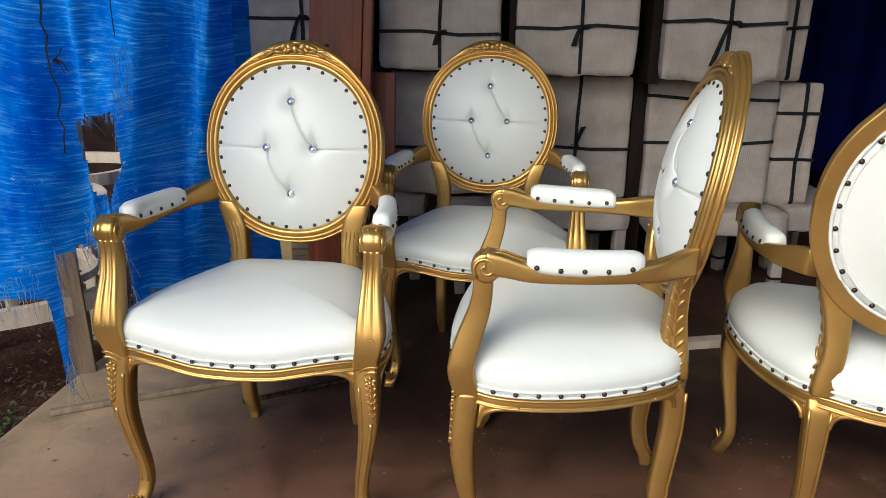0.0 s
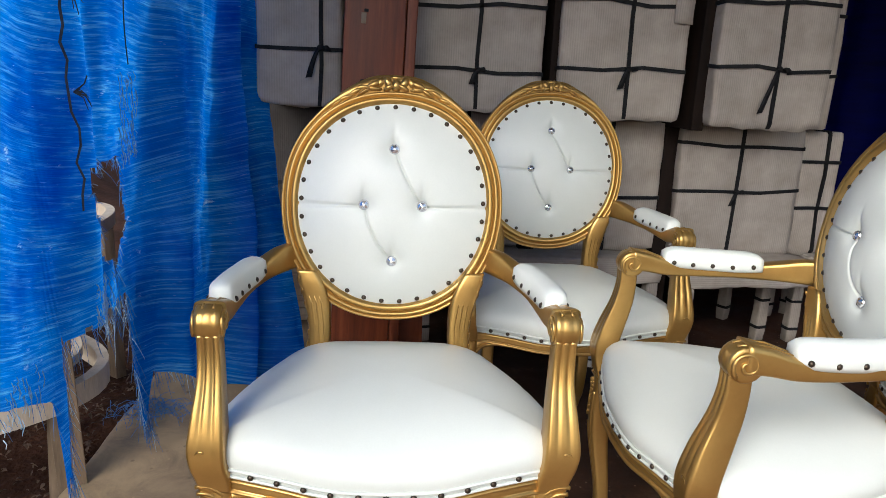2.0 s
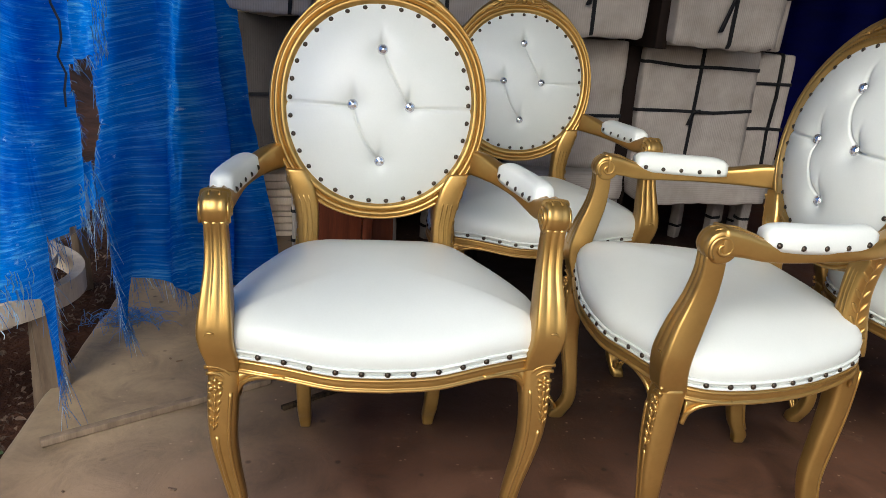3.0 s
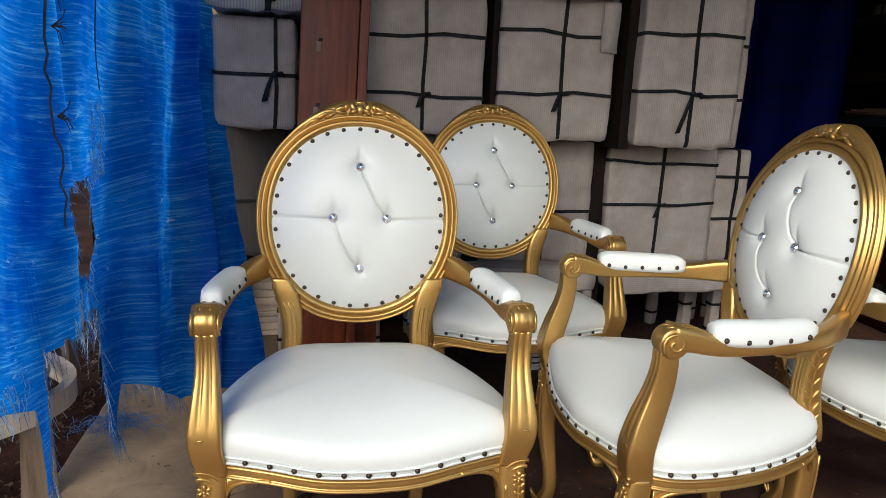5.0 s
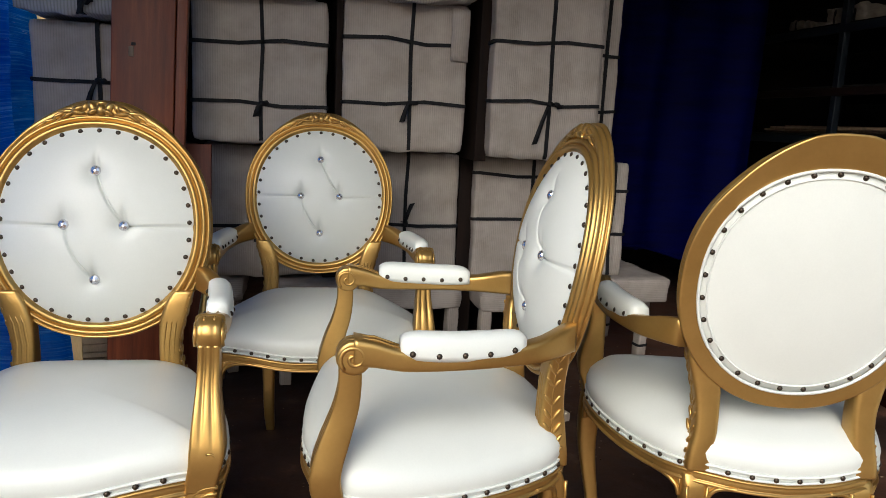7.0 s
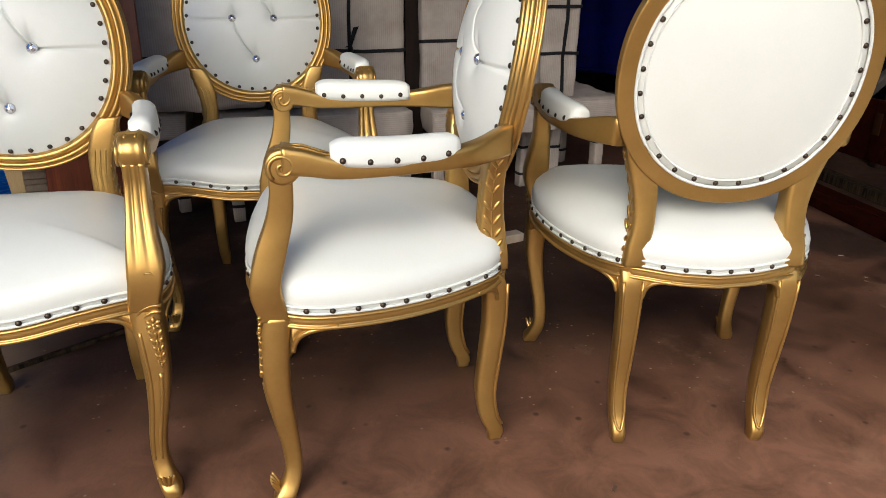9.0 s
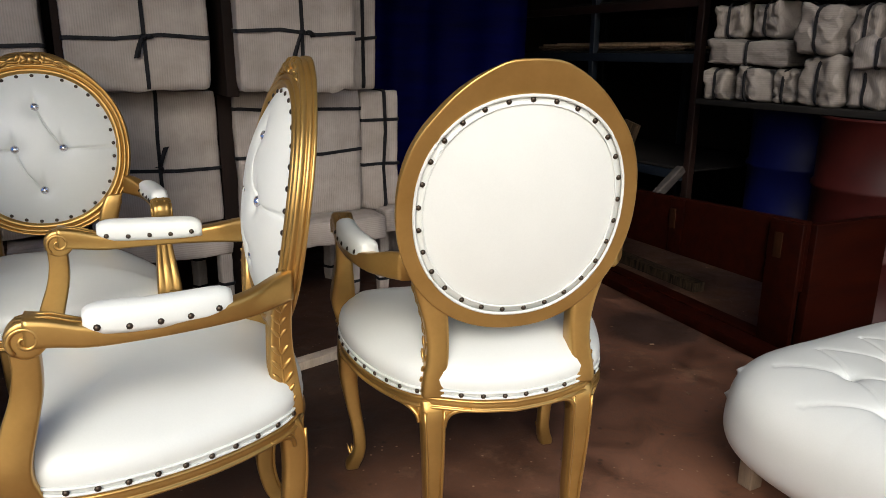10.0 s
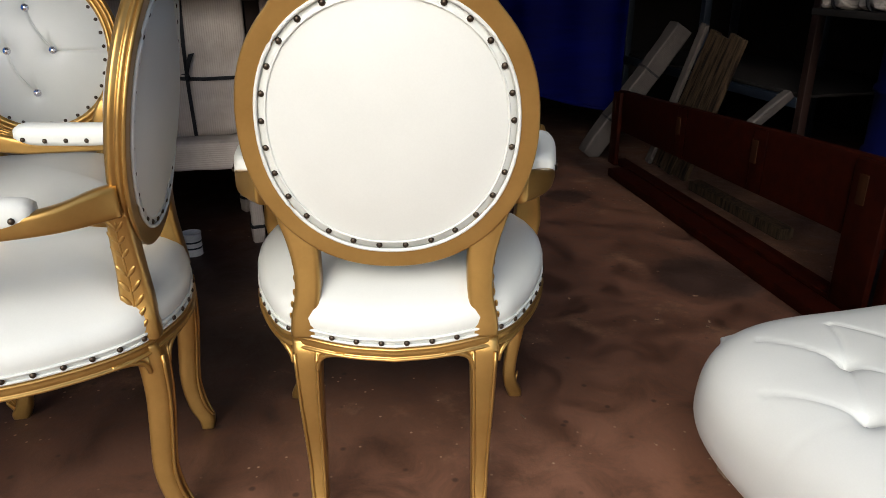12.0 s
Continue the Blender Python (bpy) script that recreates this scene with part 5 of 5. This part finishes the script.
# ---- raw chair frames and litter outside ----
def raw_chair_frame():
    ob = thing("chair_frame", (0, 0, 0), "unpainted pale wooden chair frame standing on the soil", "chair frame", "raw chair frames")
    n = 48
    for name, z, r, hw, hh in (("seat_ring", 0.325, 0.318, 0.016, 0.032), ("inner_ring", 0.385, 0.255, 0.012, 0.014), ("arm_ring", 0.635, 0.31, 0.016, 0.024)):
        bm = bmesh.new()
        rings = []
        for k in range(n):
            a = 2 * math.pi * k / n
            c, d = math.cos(a), math.sin(a)
            rr = r * (1 + 0.03 * math.cos(4 * a))
            rings.append([(c * (rr + o), d * (rr + o), z + u) for o, u in ((-hw, -hh), (hw, -hh), (hw, hh), (-hw, hh))])
        loft(bm, rings, closed_path=True)
        part(name, bm, RAW_WOOD, ob, smooth=False)
    for k in range(4):
        a = radians(-26 + 90 * k)
        bm = bmesh.new()
        box(bm, -0.022, 0.022, -0.022, 0.022, 0, 0.60 if k == 0 else 1.0, 0.004)
        for v in bm.verts:
            t = v.co.z
            r = 0.285 + 0.02 * t
            v.co.x += r * math.cos(a)
            v.co.y += r * math.sin(a) - 0.08 * (0.3 - t) * (1 if k == 0 else -0.4)
        part("leg", bm, RAW_WOOD if k else OLD_WOOD, ob)
    bm = bmesh.new()
    tube(bm, [(-0.31 * math.cos(t), 0.31 * math.sin(t), 0.98 + 0.05 * math.cos(t)) for t in np.linspace(-1.4, 1.4, 13)], 0.02, 8)
    part("top_rail", bm, RAW_WOOD, ob)
    return ob


FRAMES = [((-1.505, 2.43, -0.075), 0), ((-1.80, 1.70, -0.075), -25), ((-1.65, 3.07, -0.075), 50)]
frame_a = raw_chair_frame()
frame_a.matrix_basis = pose(*FRAMES[0][0], 0, 0, FRAMES[0][1])
for at, turn in FRAMES[1:]:
    copy_thing(frame_a, pose(*at, 0, 0, turn))


def litter():
    rnd = random.Random(12)
    for name, mat, count, words in (("leaf_litter", LITTER, 1800, "dry leaves and wood chips scattered on soil"), ("weeds", GREEN, 130, "small green weeds at the slab edge")):
        bm = bmesh.new()
        for k in range(count):
            if mat is GREEN:
                x, y = rnd.gauss(-1.36, 0.05), rnd.gauss(1.93, 0.10)
            else:
                x, y = -1.27 - 1.6 * rnd.random() ** 1.5, rnd.uniform(1.3, 3.8)
            z = -0.066 + 0.03 * noise.noise(Vector((x, y, -0.07)) * 3.1) + rnd.uniform(0.004, 0.03)
            ln, wd = rnd.uniform(0.012, 0.036), rnd.uniform(0.004, 0.013)
            m = Matrix.Translation((x, y, z)) @ Euler((rnd.uniform(-0.6, 0.6), rnd.uniform(-0.6, 0.6), rnd.uniform(0, 6.28))).to_matrix().to_4x4()
            pts = [(-ln / 2, 0, 0), (-ln / 6, wd / 2, 0.004), (ln / 4, wd / 2.4, 0.003), (ln / 2, 0, -0.002), (ln / 4, -wd / 2.4, 0.003), (-ln / 6, -wd / 2, 0.004)]
            bm.faces.new([bm.verts.new(m @ Vector(p)) for p in pts])
        tagged(part(name, bm, mat, smooth=False), words, "leaves", kind="stuff")


litter()


# ---- floor oddments ----
def batten(a, b, w, t, mat, label, name="batten"):
    a, b = Vector((*a, 0)), Vector((*b, 0))
    d = b - a
    bm = bmesh.new()
    box(bm, 0, d.length, -w / 2, w / 2, 0.002, t, 0.002)
    roughen(bm, 0.002, 9, a.x)
    ob = thing(name, a, label, "stick", turn=math.degrees(math.atan2(d.y, d.x)))
    part("wood_strip", bm, mat, ob)


batten((-1.165, 1.99), (-0.64, 2.26), 0.022, 0.020, OLD_WOOD, "thin wooden batten lying on the concrete floor")
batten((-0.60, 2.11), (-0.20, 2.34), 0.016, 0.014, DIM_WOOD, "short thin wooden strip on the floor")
batten((0.76, 2.62), (1.12, 2.71), 0.05, 0.035, RAW_WOOD, "short pale wood offcut on the floor", "wood_offcut")
batten((2.96, 3.40), (2.92, 2.65), 0.07, 0.05, DIM_WOOD, "timber offcut lying behind the bench frame, coloured dark for the gloom", "wood_offcut")


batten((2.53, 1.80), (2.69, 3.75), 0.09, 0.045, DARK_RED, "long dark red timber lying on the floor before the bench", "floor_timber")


def paint_tin():
    ob = thing("paint_tin", (0.505, 3.10, 0.0), "small white paint tin on the floor", "tin")
    bm = bmesh.new()
    rings = []
    for z, r in ((0, 0.037), (0.002, 0.039), (0.006, 0.038), (0.085, 0.038), (0.088, 0.0395), (0.093, 0.0395), (0.094, 0.035), (0.09, 0.034)):
        rings.append([(r * math.cos(k * math.pi / 10), r * math.sin(k * math.pi / 10), z) for k in range(20)])
    loft(bm, rings)
    part("can", bm, TIN, ob)
    for z in (0.03, 0.055):
        bm = bmesh.new()
        rings = [[(r * math.cos(k * math.pi / 10), r * math.sin(k * math.pi / 10), z + u) for k in range(20)] for r, u in ((0.0375, 0), (0.0385, 0), (0.0385, 0.007), (0.0375, 0.007))]
        loft(bm, rings)
        part("label_bar", bm, BLUE_STEEL, ob)


paint_tin()


def chips():
    rnd = random.Random(21)
    bm = bmesh.new()
    spots = [(2.10, 2.29), (2.15, 2.0), (1.9, 2.1), (1.55, 1.95), (1.45, 1.55), (1.35, 1.2), (0.9, 1.1), (0.6, 1.2), (0.4, 1.05), (1.6, 2.6), (1.3, 2.4), (0.75, 1.0), (-0.9, 1.7), (-0.7, 2.5), (-0.95, 2.35)]
    for k in range(40):
        x, y = rnd.choice(spots)
        x, y = x + rnd.gauss(0, 0.12), y + rnd.gauss(0, 0.12)
        z = 0.003 * noise.noise(Vector((x * 2, y * 2, 0))) + 0.001
        ln, wd = rnd.uniform(0.002, 0.012), rnd.uniform(0.0015, 0.004)
        box(bm, -ln, ln, -wd, wd, 0, 0.003, m=Matrix.Translation((x, y, z)) @ Euler((0, 0, rnd.uniform(0, 3))).to_matrix().to_4x4())
    tagged(part("wood_chips", bm, LITTER, smooth=False), "small wood chips and crumbs on the floor", "chips", kind="stuff")


chips()


# ---- dark end of the workshop ----
def bed_rail():
    """A long low bench frame of dark red wood: uprights, a deep board, and a plank on the floor."""
    ob = thing("bench_frame", (2.70, 2.0, 0.0), "long dark red wooden bench frame on the floor", "bench")
    ob.matrix_basis = pose(2.675, 2.0, 0.003, 0, 0, 85.8)

    def piece(name, parent, mat, *dims):
        """A bevelled board; the frame grows lower towards its far end."""
        bm = bmesh.new()
        box(bm, *dims)
        for v in bm.verts:
            v.co.z *= 1 - 0.105 * max(0.0, v.co.x)
        return part(name, bm, mat, parent)
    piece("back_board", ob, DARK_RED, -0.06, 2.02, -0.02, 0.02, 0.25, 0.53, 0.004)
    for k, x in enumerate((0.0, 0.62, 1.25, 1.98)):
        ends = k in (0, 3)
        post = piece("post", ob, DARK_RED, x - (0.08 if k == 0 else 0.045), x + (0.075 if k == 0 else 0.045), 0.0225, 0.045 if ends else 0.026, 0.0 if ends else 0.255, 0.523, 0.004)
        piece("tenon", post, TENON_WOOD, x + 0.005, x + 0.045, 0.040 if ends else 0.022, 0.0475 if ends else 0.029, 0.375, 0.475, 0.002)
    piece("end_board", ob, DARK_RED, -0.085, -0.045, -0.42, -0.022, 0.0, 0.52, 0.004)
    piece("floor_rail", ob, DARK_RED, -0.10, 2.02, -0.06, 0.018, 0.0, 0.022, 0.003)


bed_rail()


def drum(at, mat, label, turn):
    ob = thing("steel_drum", at, label, "drum", "steel drums", turn=turn)
    rows = [(0.0, 0.27), (0.004, 0.288), (0.012, 0.288), (0.016, 0.28)]
    for z in (0.30, 0.58):
        rows += [(z - 0.02, 0.28), (z - 0.008, 0.292), (z + 0.008, 0.292), (z + 0.02, 0.28)]
    rows += [(0.864, 0.28), (0.868, 0.288), (0.878, 0.288), (0.88, 0.284), (0.88, 0.272), (0.862, 0.268)]
    bm = bmesh.new()
    loft(bm, [[(r * math.cos(k * math.pi / 24), r * math.sin(k * math.pi / 24), z) for k in range(48)] for z, r in rows])
    part("drum_body", bm, mat, ob)
    for x, r in ((0.15, 0.03), (-0.17, 0.018)):
        bm = bmesh.new()
        loft(bm, [[(x + q * math.cos(k * math.pi / 8), q * math.sin(k * math.pi / 8), z) for k in range(16)] for z, q in ((0.86, r), (0.875, r), (0.877, r * 0.8))])
        part("bung", bm, BLUE_STEEL, ob)


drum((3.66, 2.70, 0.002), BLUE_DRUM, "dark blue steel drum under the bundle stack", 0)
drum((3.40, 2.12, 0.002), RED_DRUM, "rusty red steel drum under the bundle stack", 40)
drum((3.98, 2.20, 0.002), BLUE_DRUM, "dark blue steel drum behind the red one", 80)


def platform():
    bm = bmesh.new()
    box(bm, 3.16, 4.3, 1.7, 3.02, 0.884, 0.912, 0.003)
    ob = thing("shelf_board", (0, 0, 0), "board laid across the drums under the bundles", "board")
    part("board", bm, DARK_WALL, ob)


platform()


def wrapped_bundle(at, ln, w, h, turn, seed, straps=1):
    ob = thing("wrapped_bundle", at, "small corrugated bundle tied with a black strap", "bundle", "wrapped bundles", turn=turn)
    bm = bmesh.new()
    rounded(bm, ln, w, h, min(w, h) * 0.13, 16, 0.012, seed)
    for v in bm.verts:
        # pinched under the straps, crumpled towards the ends
        for k in range(straps):
            near = math.exp(-((v.co.x - ((k + 0.5) / straps * ln - ln / 2)) / 0.022) ** 2)
            v.co.z += (h / 2 - v.co.z) * 0.09 * near
            v.co.y += (w / 2 - v.co.y) * 0.04 * near
        v.co += 0.026 * noise.noise_vector(v.co * 9 + Vector((seed, seed, 0))) * (0.35 + abs(v.co.x) / ln) * (1 if v.co.z > 0.02 else 0.3)
        v.co += 0.013 * noise.noise_vector(v.co * 31 + Vector((0, seed, seed))) * (1 if v.co.z > 0.02 else 0.2)
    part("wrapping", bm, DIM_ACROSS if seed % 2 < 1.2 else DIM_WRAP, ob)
    for k in range(straps):
        x0 = (k + 0.5) / straps * ln - ln / 2
        bm = bmesh.new()
        band(bm, [(x0 + o * 2, y + w / 2, z + h / 2) for z, y, o in round_loop(h + 0.004, w + 0.004, min(w, h) * 0.26, seed)], (1, 0, 0), 0.011)
        part("strap", bm, STRAP, ob, smooth=False)


rnd = random.Random(31)
# bundles lie with their ends along y, as the stack faces the opening
z_rows = [(0.914, 0.165, [(2.90, 0.15), (2.725, 0.16), (2.55, 0.15), (1.97, 0.17)]),
          (1.083, 0.125, [(2.74, 0.46), (2.10, 0.20)]),
          (1.215, 0.165, [(2.88, 0.17), (2.695, 0.17), (1.97, 0.22)]),
          (1.392, 0.15, [(2.70, 0.46), (2.30, 0.30), (1.95, 0.28)]),
          (1.547, 0.16, [(2.88, 0.2), (2.66, 0.2), (2.42, 0.2), (2.18, 0.22)]),
          (0.914, 0.215, [(2.36, 0.20), (2.165, 0.17)]),
          (1.135, 0.235, [(2.38, 0.23), (2.21, 0.12)])]
for k, (z0, h0, row) in enumerate(z_rows):
    for y0, w0 in row:
        wrapped_bundle((3.20 + rnd.uniform(-0.05, 0.04), y0, z0), w0 * rnd.uniform(0.86, 1.02), 0.42, h0 * rnd.uniform(0.86, 1.0), -90 + rnd.uniform(-14, 14), rnd.uniform(0, 50), 1)


def rack():
    ob = thing("storage_rack", (3.40, 3.25, 0.0), "dark steel rack with rusty beams and stored boards", "rack")
    for x in (0.0, 0.85):
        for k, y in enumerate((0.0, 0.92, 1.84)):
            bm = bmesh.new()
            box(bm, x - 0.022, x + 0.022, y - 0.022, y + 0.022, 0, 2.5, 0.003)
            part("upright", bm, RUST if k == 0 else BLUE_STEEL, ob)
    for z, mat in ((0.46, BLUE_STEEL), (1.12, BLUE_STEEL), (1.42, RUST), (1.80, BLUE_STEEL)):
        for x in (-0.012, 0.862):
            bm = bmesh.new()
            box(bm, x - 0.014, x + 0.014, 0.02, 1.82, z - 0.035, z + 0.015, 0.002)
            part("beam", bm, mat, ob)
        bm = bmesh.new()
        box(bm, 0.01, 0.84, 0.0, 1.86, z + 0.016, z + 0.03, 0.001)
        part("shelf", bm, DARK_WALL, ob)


rack()


def shelf_boards():
    rnd = random.Random(17)
    for z, n in ((1.152, 8),):
        for k in range(n):
            x = rnd.uniform(3.42, 3.8)
            ln = rnd.uniform(0.9, 1.5)
            y = 3.25 + rnd.uniform(0.05, 1.8 - ln if ln < 1.75 else 0.05)
            bm = bmesh.new()
            box(bm, 0, rnd.uniform(0.06, 0.12), 0, ln, 0, 0.014, 0.002)
            ob = thing("stored_board", (x, y, z + 0.0145 * (k % 4)), "pale board lying on the steel rack", "board", "boards on the rack", turn=rnd.uniform(-3, 3))
            part("board", bm, OLD_WOOD, ob)


shelf_boards()
wrapped_bundle((3.45, 4.25, 1.832), 0.30, 0.25, 0.10, -85, 3.0, 2)
wrapped_bundle((3.50, 4.75, 1.832), 0.20, 0.25, 0.08, -95, 7.0, 1)


def leaning_slats():
    for k, (x, y, tx, ty, w, ln, mat) in enumerate(((3.00, 3.43, 10, 8, 0.125, 0.66, DIM_WOOD), (3.00, 3.57, 11, 7, 0.125, 0.65, DIM_WOOD), (3.02, 3.70, 12, 9, 0.08, 0.67, DIM_WOOD), (3.00, 3.77, 11, 12, 0.05, 0.70, SHADE_WRAP))):
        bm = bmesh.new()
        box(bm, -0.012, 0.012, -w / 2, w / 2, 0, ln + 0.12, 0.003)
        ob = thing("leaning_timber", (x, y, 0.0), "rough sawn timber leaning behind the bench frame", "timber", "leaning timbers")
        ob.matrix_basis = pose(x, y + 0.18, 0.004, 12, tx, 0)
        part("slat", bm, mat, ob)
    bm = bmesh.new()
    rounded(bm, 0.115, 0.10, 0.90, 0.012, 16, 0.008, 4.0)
    ob = thing("wrapped_roll", (2.95, 4.0, 0), "wrapped roll leaning towards the rack, coloured dark for the dim end", "roll")
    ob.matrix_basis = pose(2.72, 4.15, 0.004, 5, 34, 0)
    part("wrapping", bm, SHADE_WRAP, ob)
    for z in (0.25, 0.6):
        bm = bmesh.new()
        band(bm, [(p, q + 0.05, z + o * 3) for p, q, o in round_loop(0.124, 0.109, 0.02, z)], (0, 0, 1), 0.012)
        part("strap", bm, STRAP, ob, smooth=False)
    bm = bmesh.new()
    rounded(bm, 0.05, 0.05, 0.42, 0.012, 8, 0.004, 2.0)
    ob = thing("wrapped_stick", (3.05, 3.05, 0.2), "wrapped stick leaning on the rack, its pale wrap darkened for shade", "stick")
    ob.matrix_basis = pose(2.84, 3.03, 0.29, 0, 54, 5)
    part("wrapping", bm, SHADE_WRAP, ob)


leaning_slats()


def dark_curtain():
    bm = bmesh.new()
    ns, nz = 70, 40
    grid = []
    for j in range(nz + 1):
        z = 0.30 + 2.05 * j / nz
        row = []
        for i in range(ns + 1):
            t = i / ns
            x = 1.75 + 1.35 * t
            y = 4.5 + 0.05 * math.sin(26 * t + 0.6 * math.sin(2 * z)) * (0.6 + 0.4 * math.sin(7 * t)) + 0.03 * noise.noise(Vector((t * 5, z, 0)))
            row.append(bm.verts.new((x, y, z + (0.08 * math.sin(5 * t) if j == 0 else 0))))
        grid.append(row)
    for j in range(nz):
        for i in range(ns):
            bm.faces.new((grid[j][i], grid[j][i + 1], grid[j + 1][i + 1], grid[j + 1][i]))
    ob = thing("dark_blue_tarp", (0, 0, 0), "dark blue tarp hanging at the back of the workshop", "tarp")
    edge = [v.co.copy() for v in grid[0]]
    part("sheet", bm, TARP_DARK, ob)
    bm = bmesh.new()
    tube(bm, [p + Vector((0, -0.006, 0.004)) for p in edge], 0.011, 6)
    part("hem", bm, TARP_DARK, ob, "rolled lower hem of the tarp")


dark_curtain()


# ---- tufted ottoman ----
def ottoman():
    """A low block with rounded corners: thin seams between the buttons, small gathers at the corners."""
    ob = thing("ottoman", (2.115, 1.0, 0.002), "white button-tufted leatherette ottoman on short wooden feet", "ottoman")
    a, b, h, mid, n, soft = 0.495, 0.480, 0.165, 0.24, 4.8, 0.34
    tufts = [(-0.280 + 0.17 * i + 0.085 * (j % 2), 0.187 - 0.147 * j) for j in range(-1, 5) for i in range(-2, 6)]
    tufts = [(x, y) for x, y in tufts if abs(x) < 0.40 and -0.34 < y < 0.22]
    def dip(x, y):
        d = 0.0
        for tx, ty in tufts:
            if abs(x - tx) > 0.13 or abs(y - ty) > 0.19:
                continue
            d += 0.026 * math.exp(-(math.hypot(x - tx, y - ty) / 0.018) ** 1.1)
            for dx in (0.085, -0.085):
                t = ((x - tx) * dx + (y - ty) * 0.147) / 0.02883
                if 0 < t < 1:
                    off = ((x - tx) * 0.147 - (y - ty) * dx) / 0.1698 - 0.006 * math.sin(math.pi * t)
                    d += 0.0034 * math.exp(-(off / 0.0032) ** 2) + 0.0012 * math.exp(-(off / 0.014) ** 2)
        return d
    rows = [(-1, math.pi / 2 * (1 - k / 30)) for k in range(1, 30)] + [(1, math.pi / 4 * k / 26) for k in range(26)]
    rows = [(side, math.cos(ph) ** soft, math.sin(ph) ** 0.8) for side, ph in rows]
    rim = math.cos(math.pi / 4) ** soft
    for k in range(115):
        cr = rim - (rim - 0.004) * k / 114
        rows.append((1, cr, (1 - cr ** (2 / soft)) ** 0.4))
    nu = 300
    rings = []
    for side, cr, sz in rows:
        ring = []
        for i in range(nu):
            th = 2 * math.pi * i / nu
            c, s_ = math.cos(th), math.sin(th)
            r = cr / (abs(c) ** n + abs(s_) ** n) ** (1 / n)
            x, y, z = a * r * c, b * r * s_, mid + side * h * sz
            if side > 0:
                z -= dip(x, y) * min(1.0, sz * 2)
            puff = 0.006 * math.sin(7 * th + 1.4 * math.sin(3 * th)) * math.exp(-((side * sz - 0.3) / 0.45) ** 2)
            corner = (th - math.pi / 4 + 0.10) % (math.pi / 2)
            corner = min(corner, math.pi / 2 - corner)
            for z0 in (0.158, 0.257, 0.331):
                puff += 0.011 * math.exp(-(corner / 0.020) ** 2) * math.exp(-((z - z0) / 0.008) ** 2)
            # seams run on from the outer buttons over the edge
            for y0 in (0.04, -0.254):
                if x < -0.36:
                    puff -= 0.004 * math.exp(-((y - y0 + 0.25 * (x + 0.365)) / 0.004) ** 2) * max(0.0, side * sz)
            ring.append((x * (1 + puff / a), y * (1 + puff / b), z))
        rings.append(ring)
    bm = bmesh.new()
    loft(bm, rings)
    pad = part("tufted_cushion", bm, LEATHER, ob)
    for tx, ty in tufts:
        cr = (abs(tx / a) ** n + abs(ty / b) ** n) ** (1 / n)
        z = mid + h * max(0.0, 1 - cr ** (2 / soft)) ** 0.4 - 0.026
        shared("crystal_button", BUTTON_MESH, CRYSTAL, pad, "faceted crystal button", smooth=False, m=Matrix.Translation((tx, ty, z)) @ Matrix.Scale(0.5, 4))
    for x in (-0.325, 0.325):
        for y in (-0.385, 0.385):
            bm = bmesh.new()
            box(bm, x - 0.022, x + 0.022, y - 0.022, y + 0.022, -0.002, 0.12, 0.003)
            part("foot", bm, OLD_WOOD, ob)


ottoman()
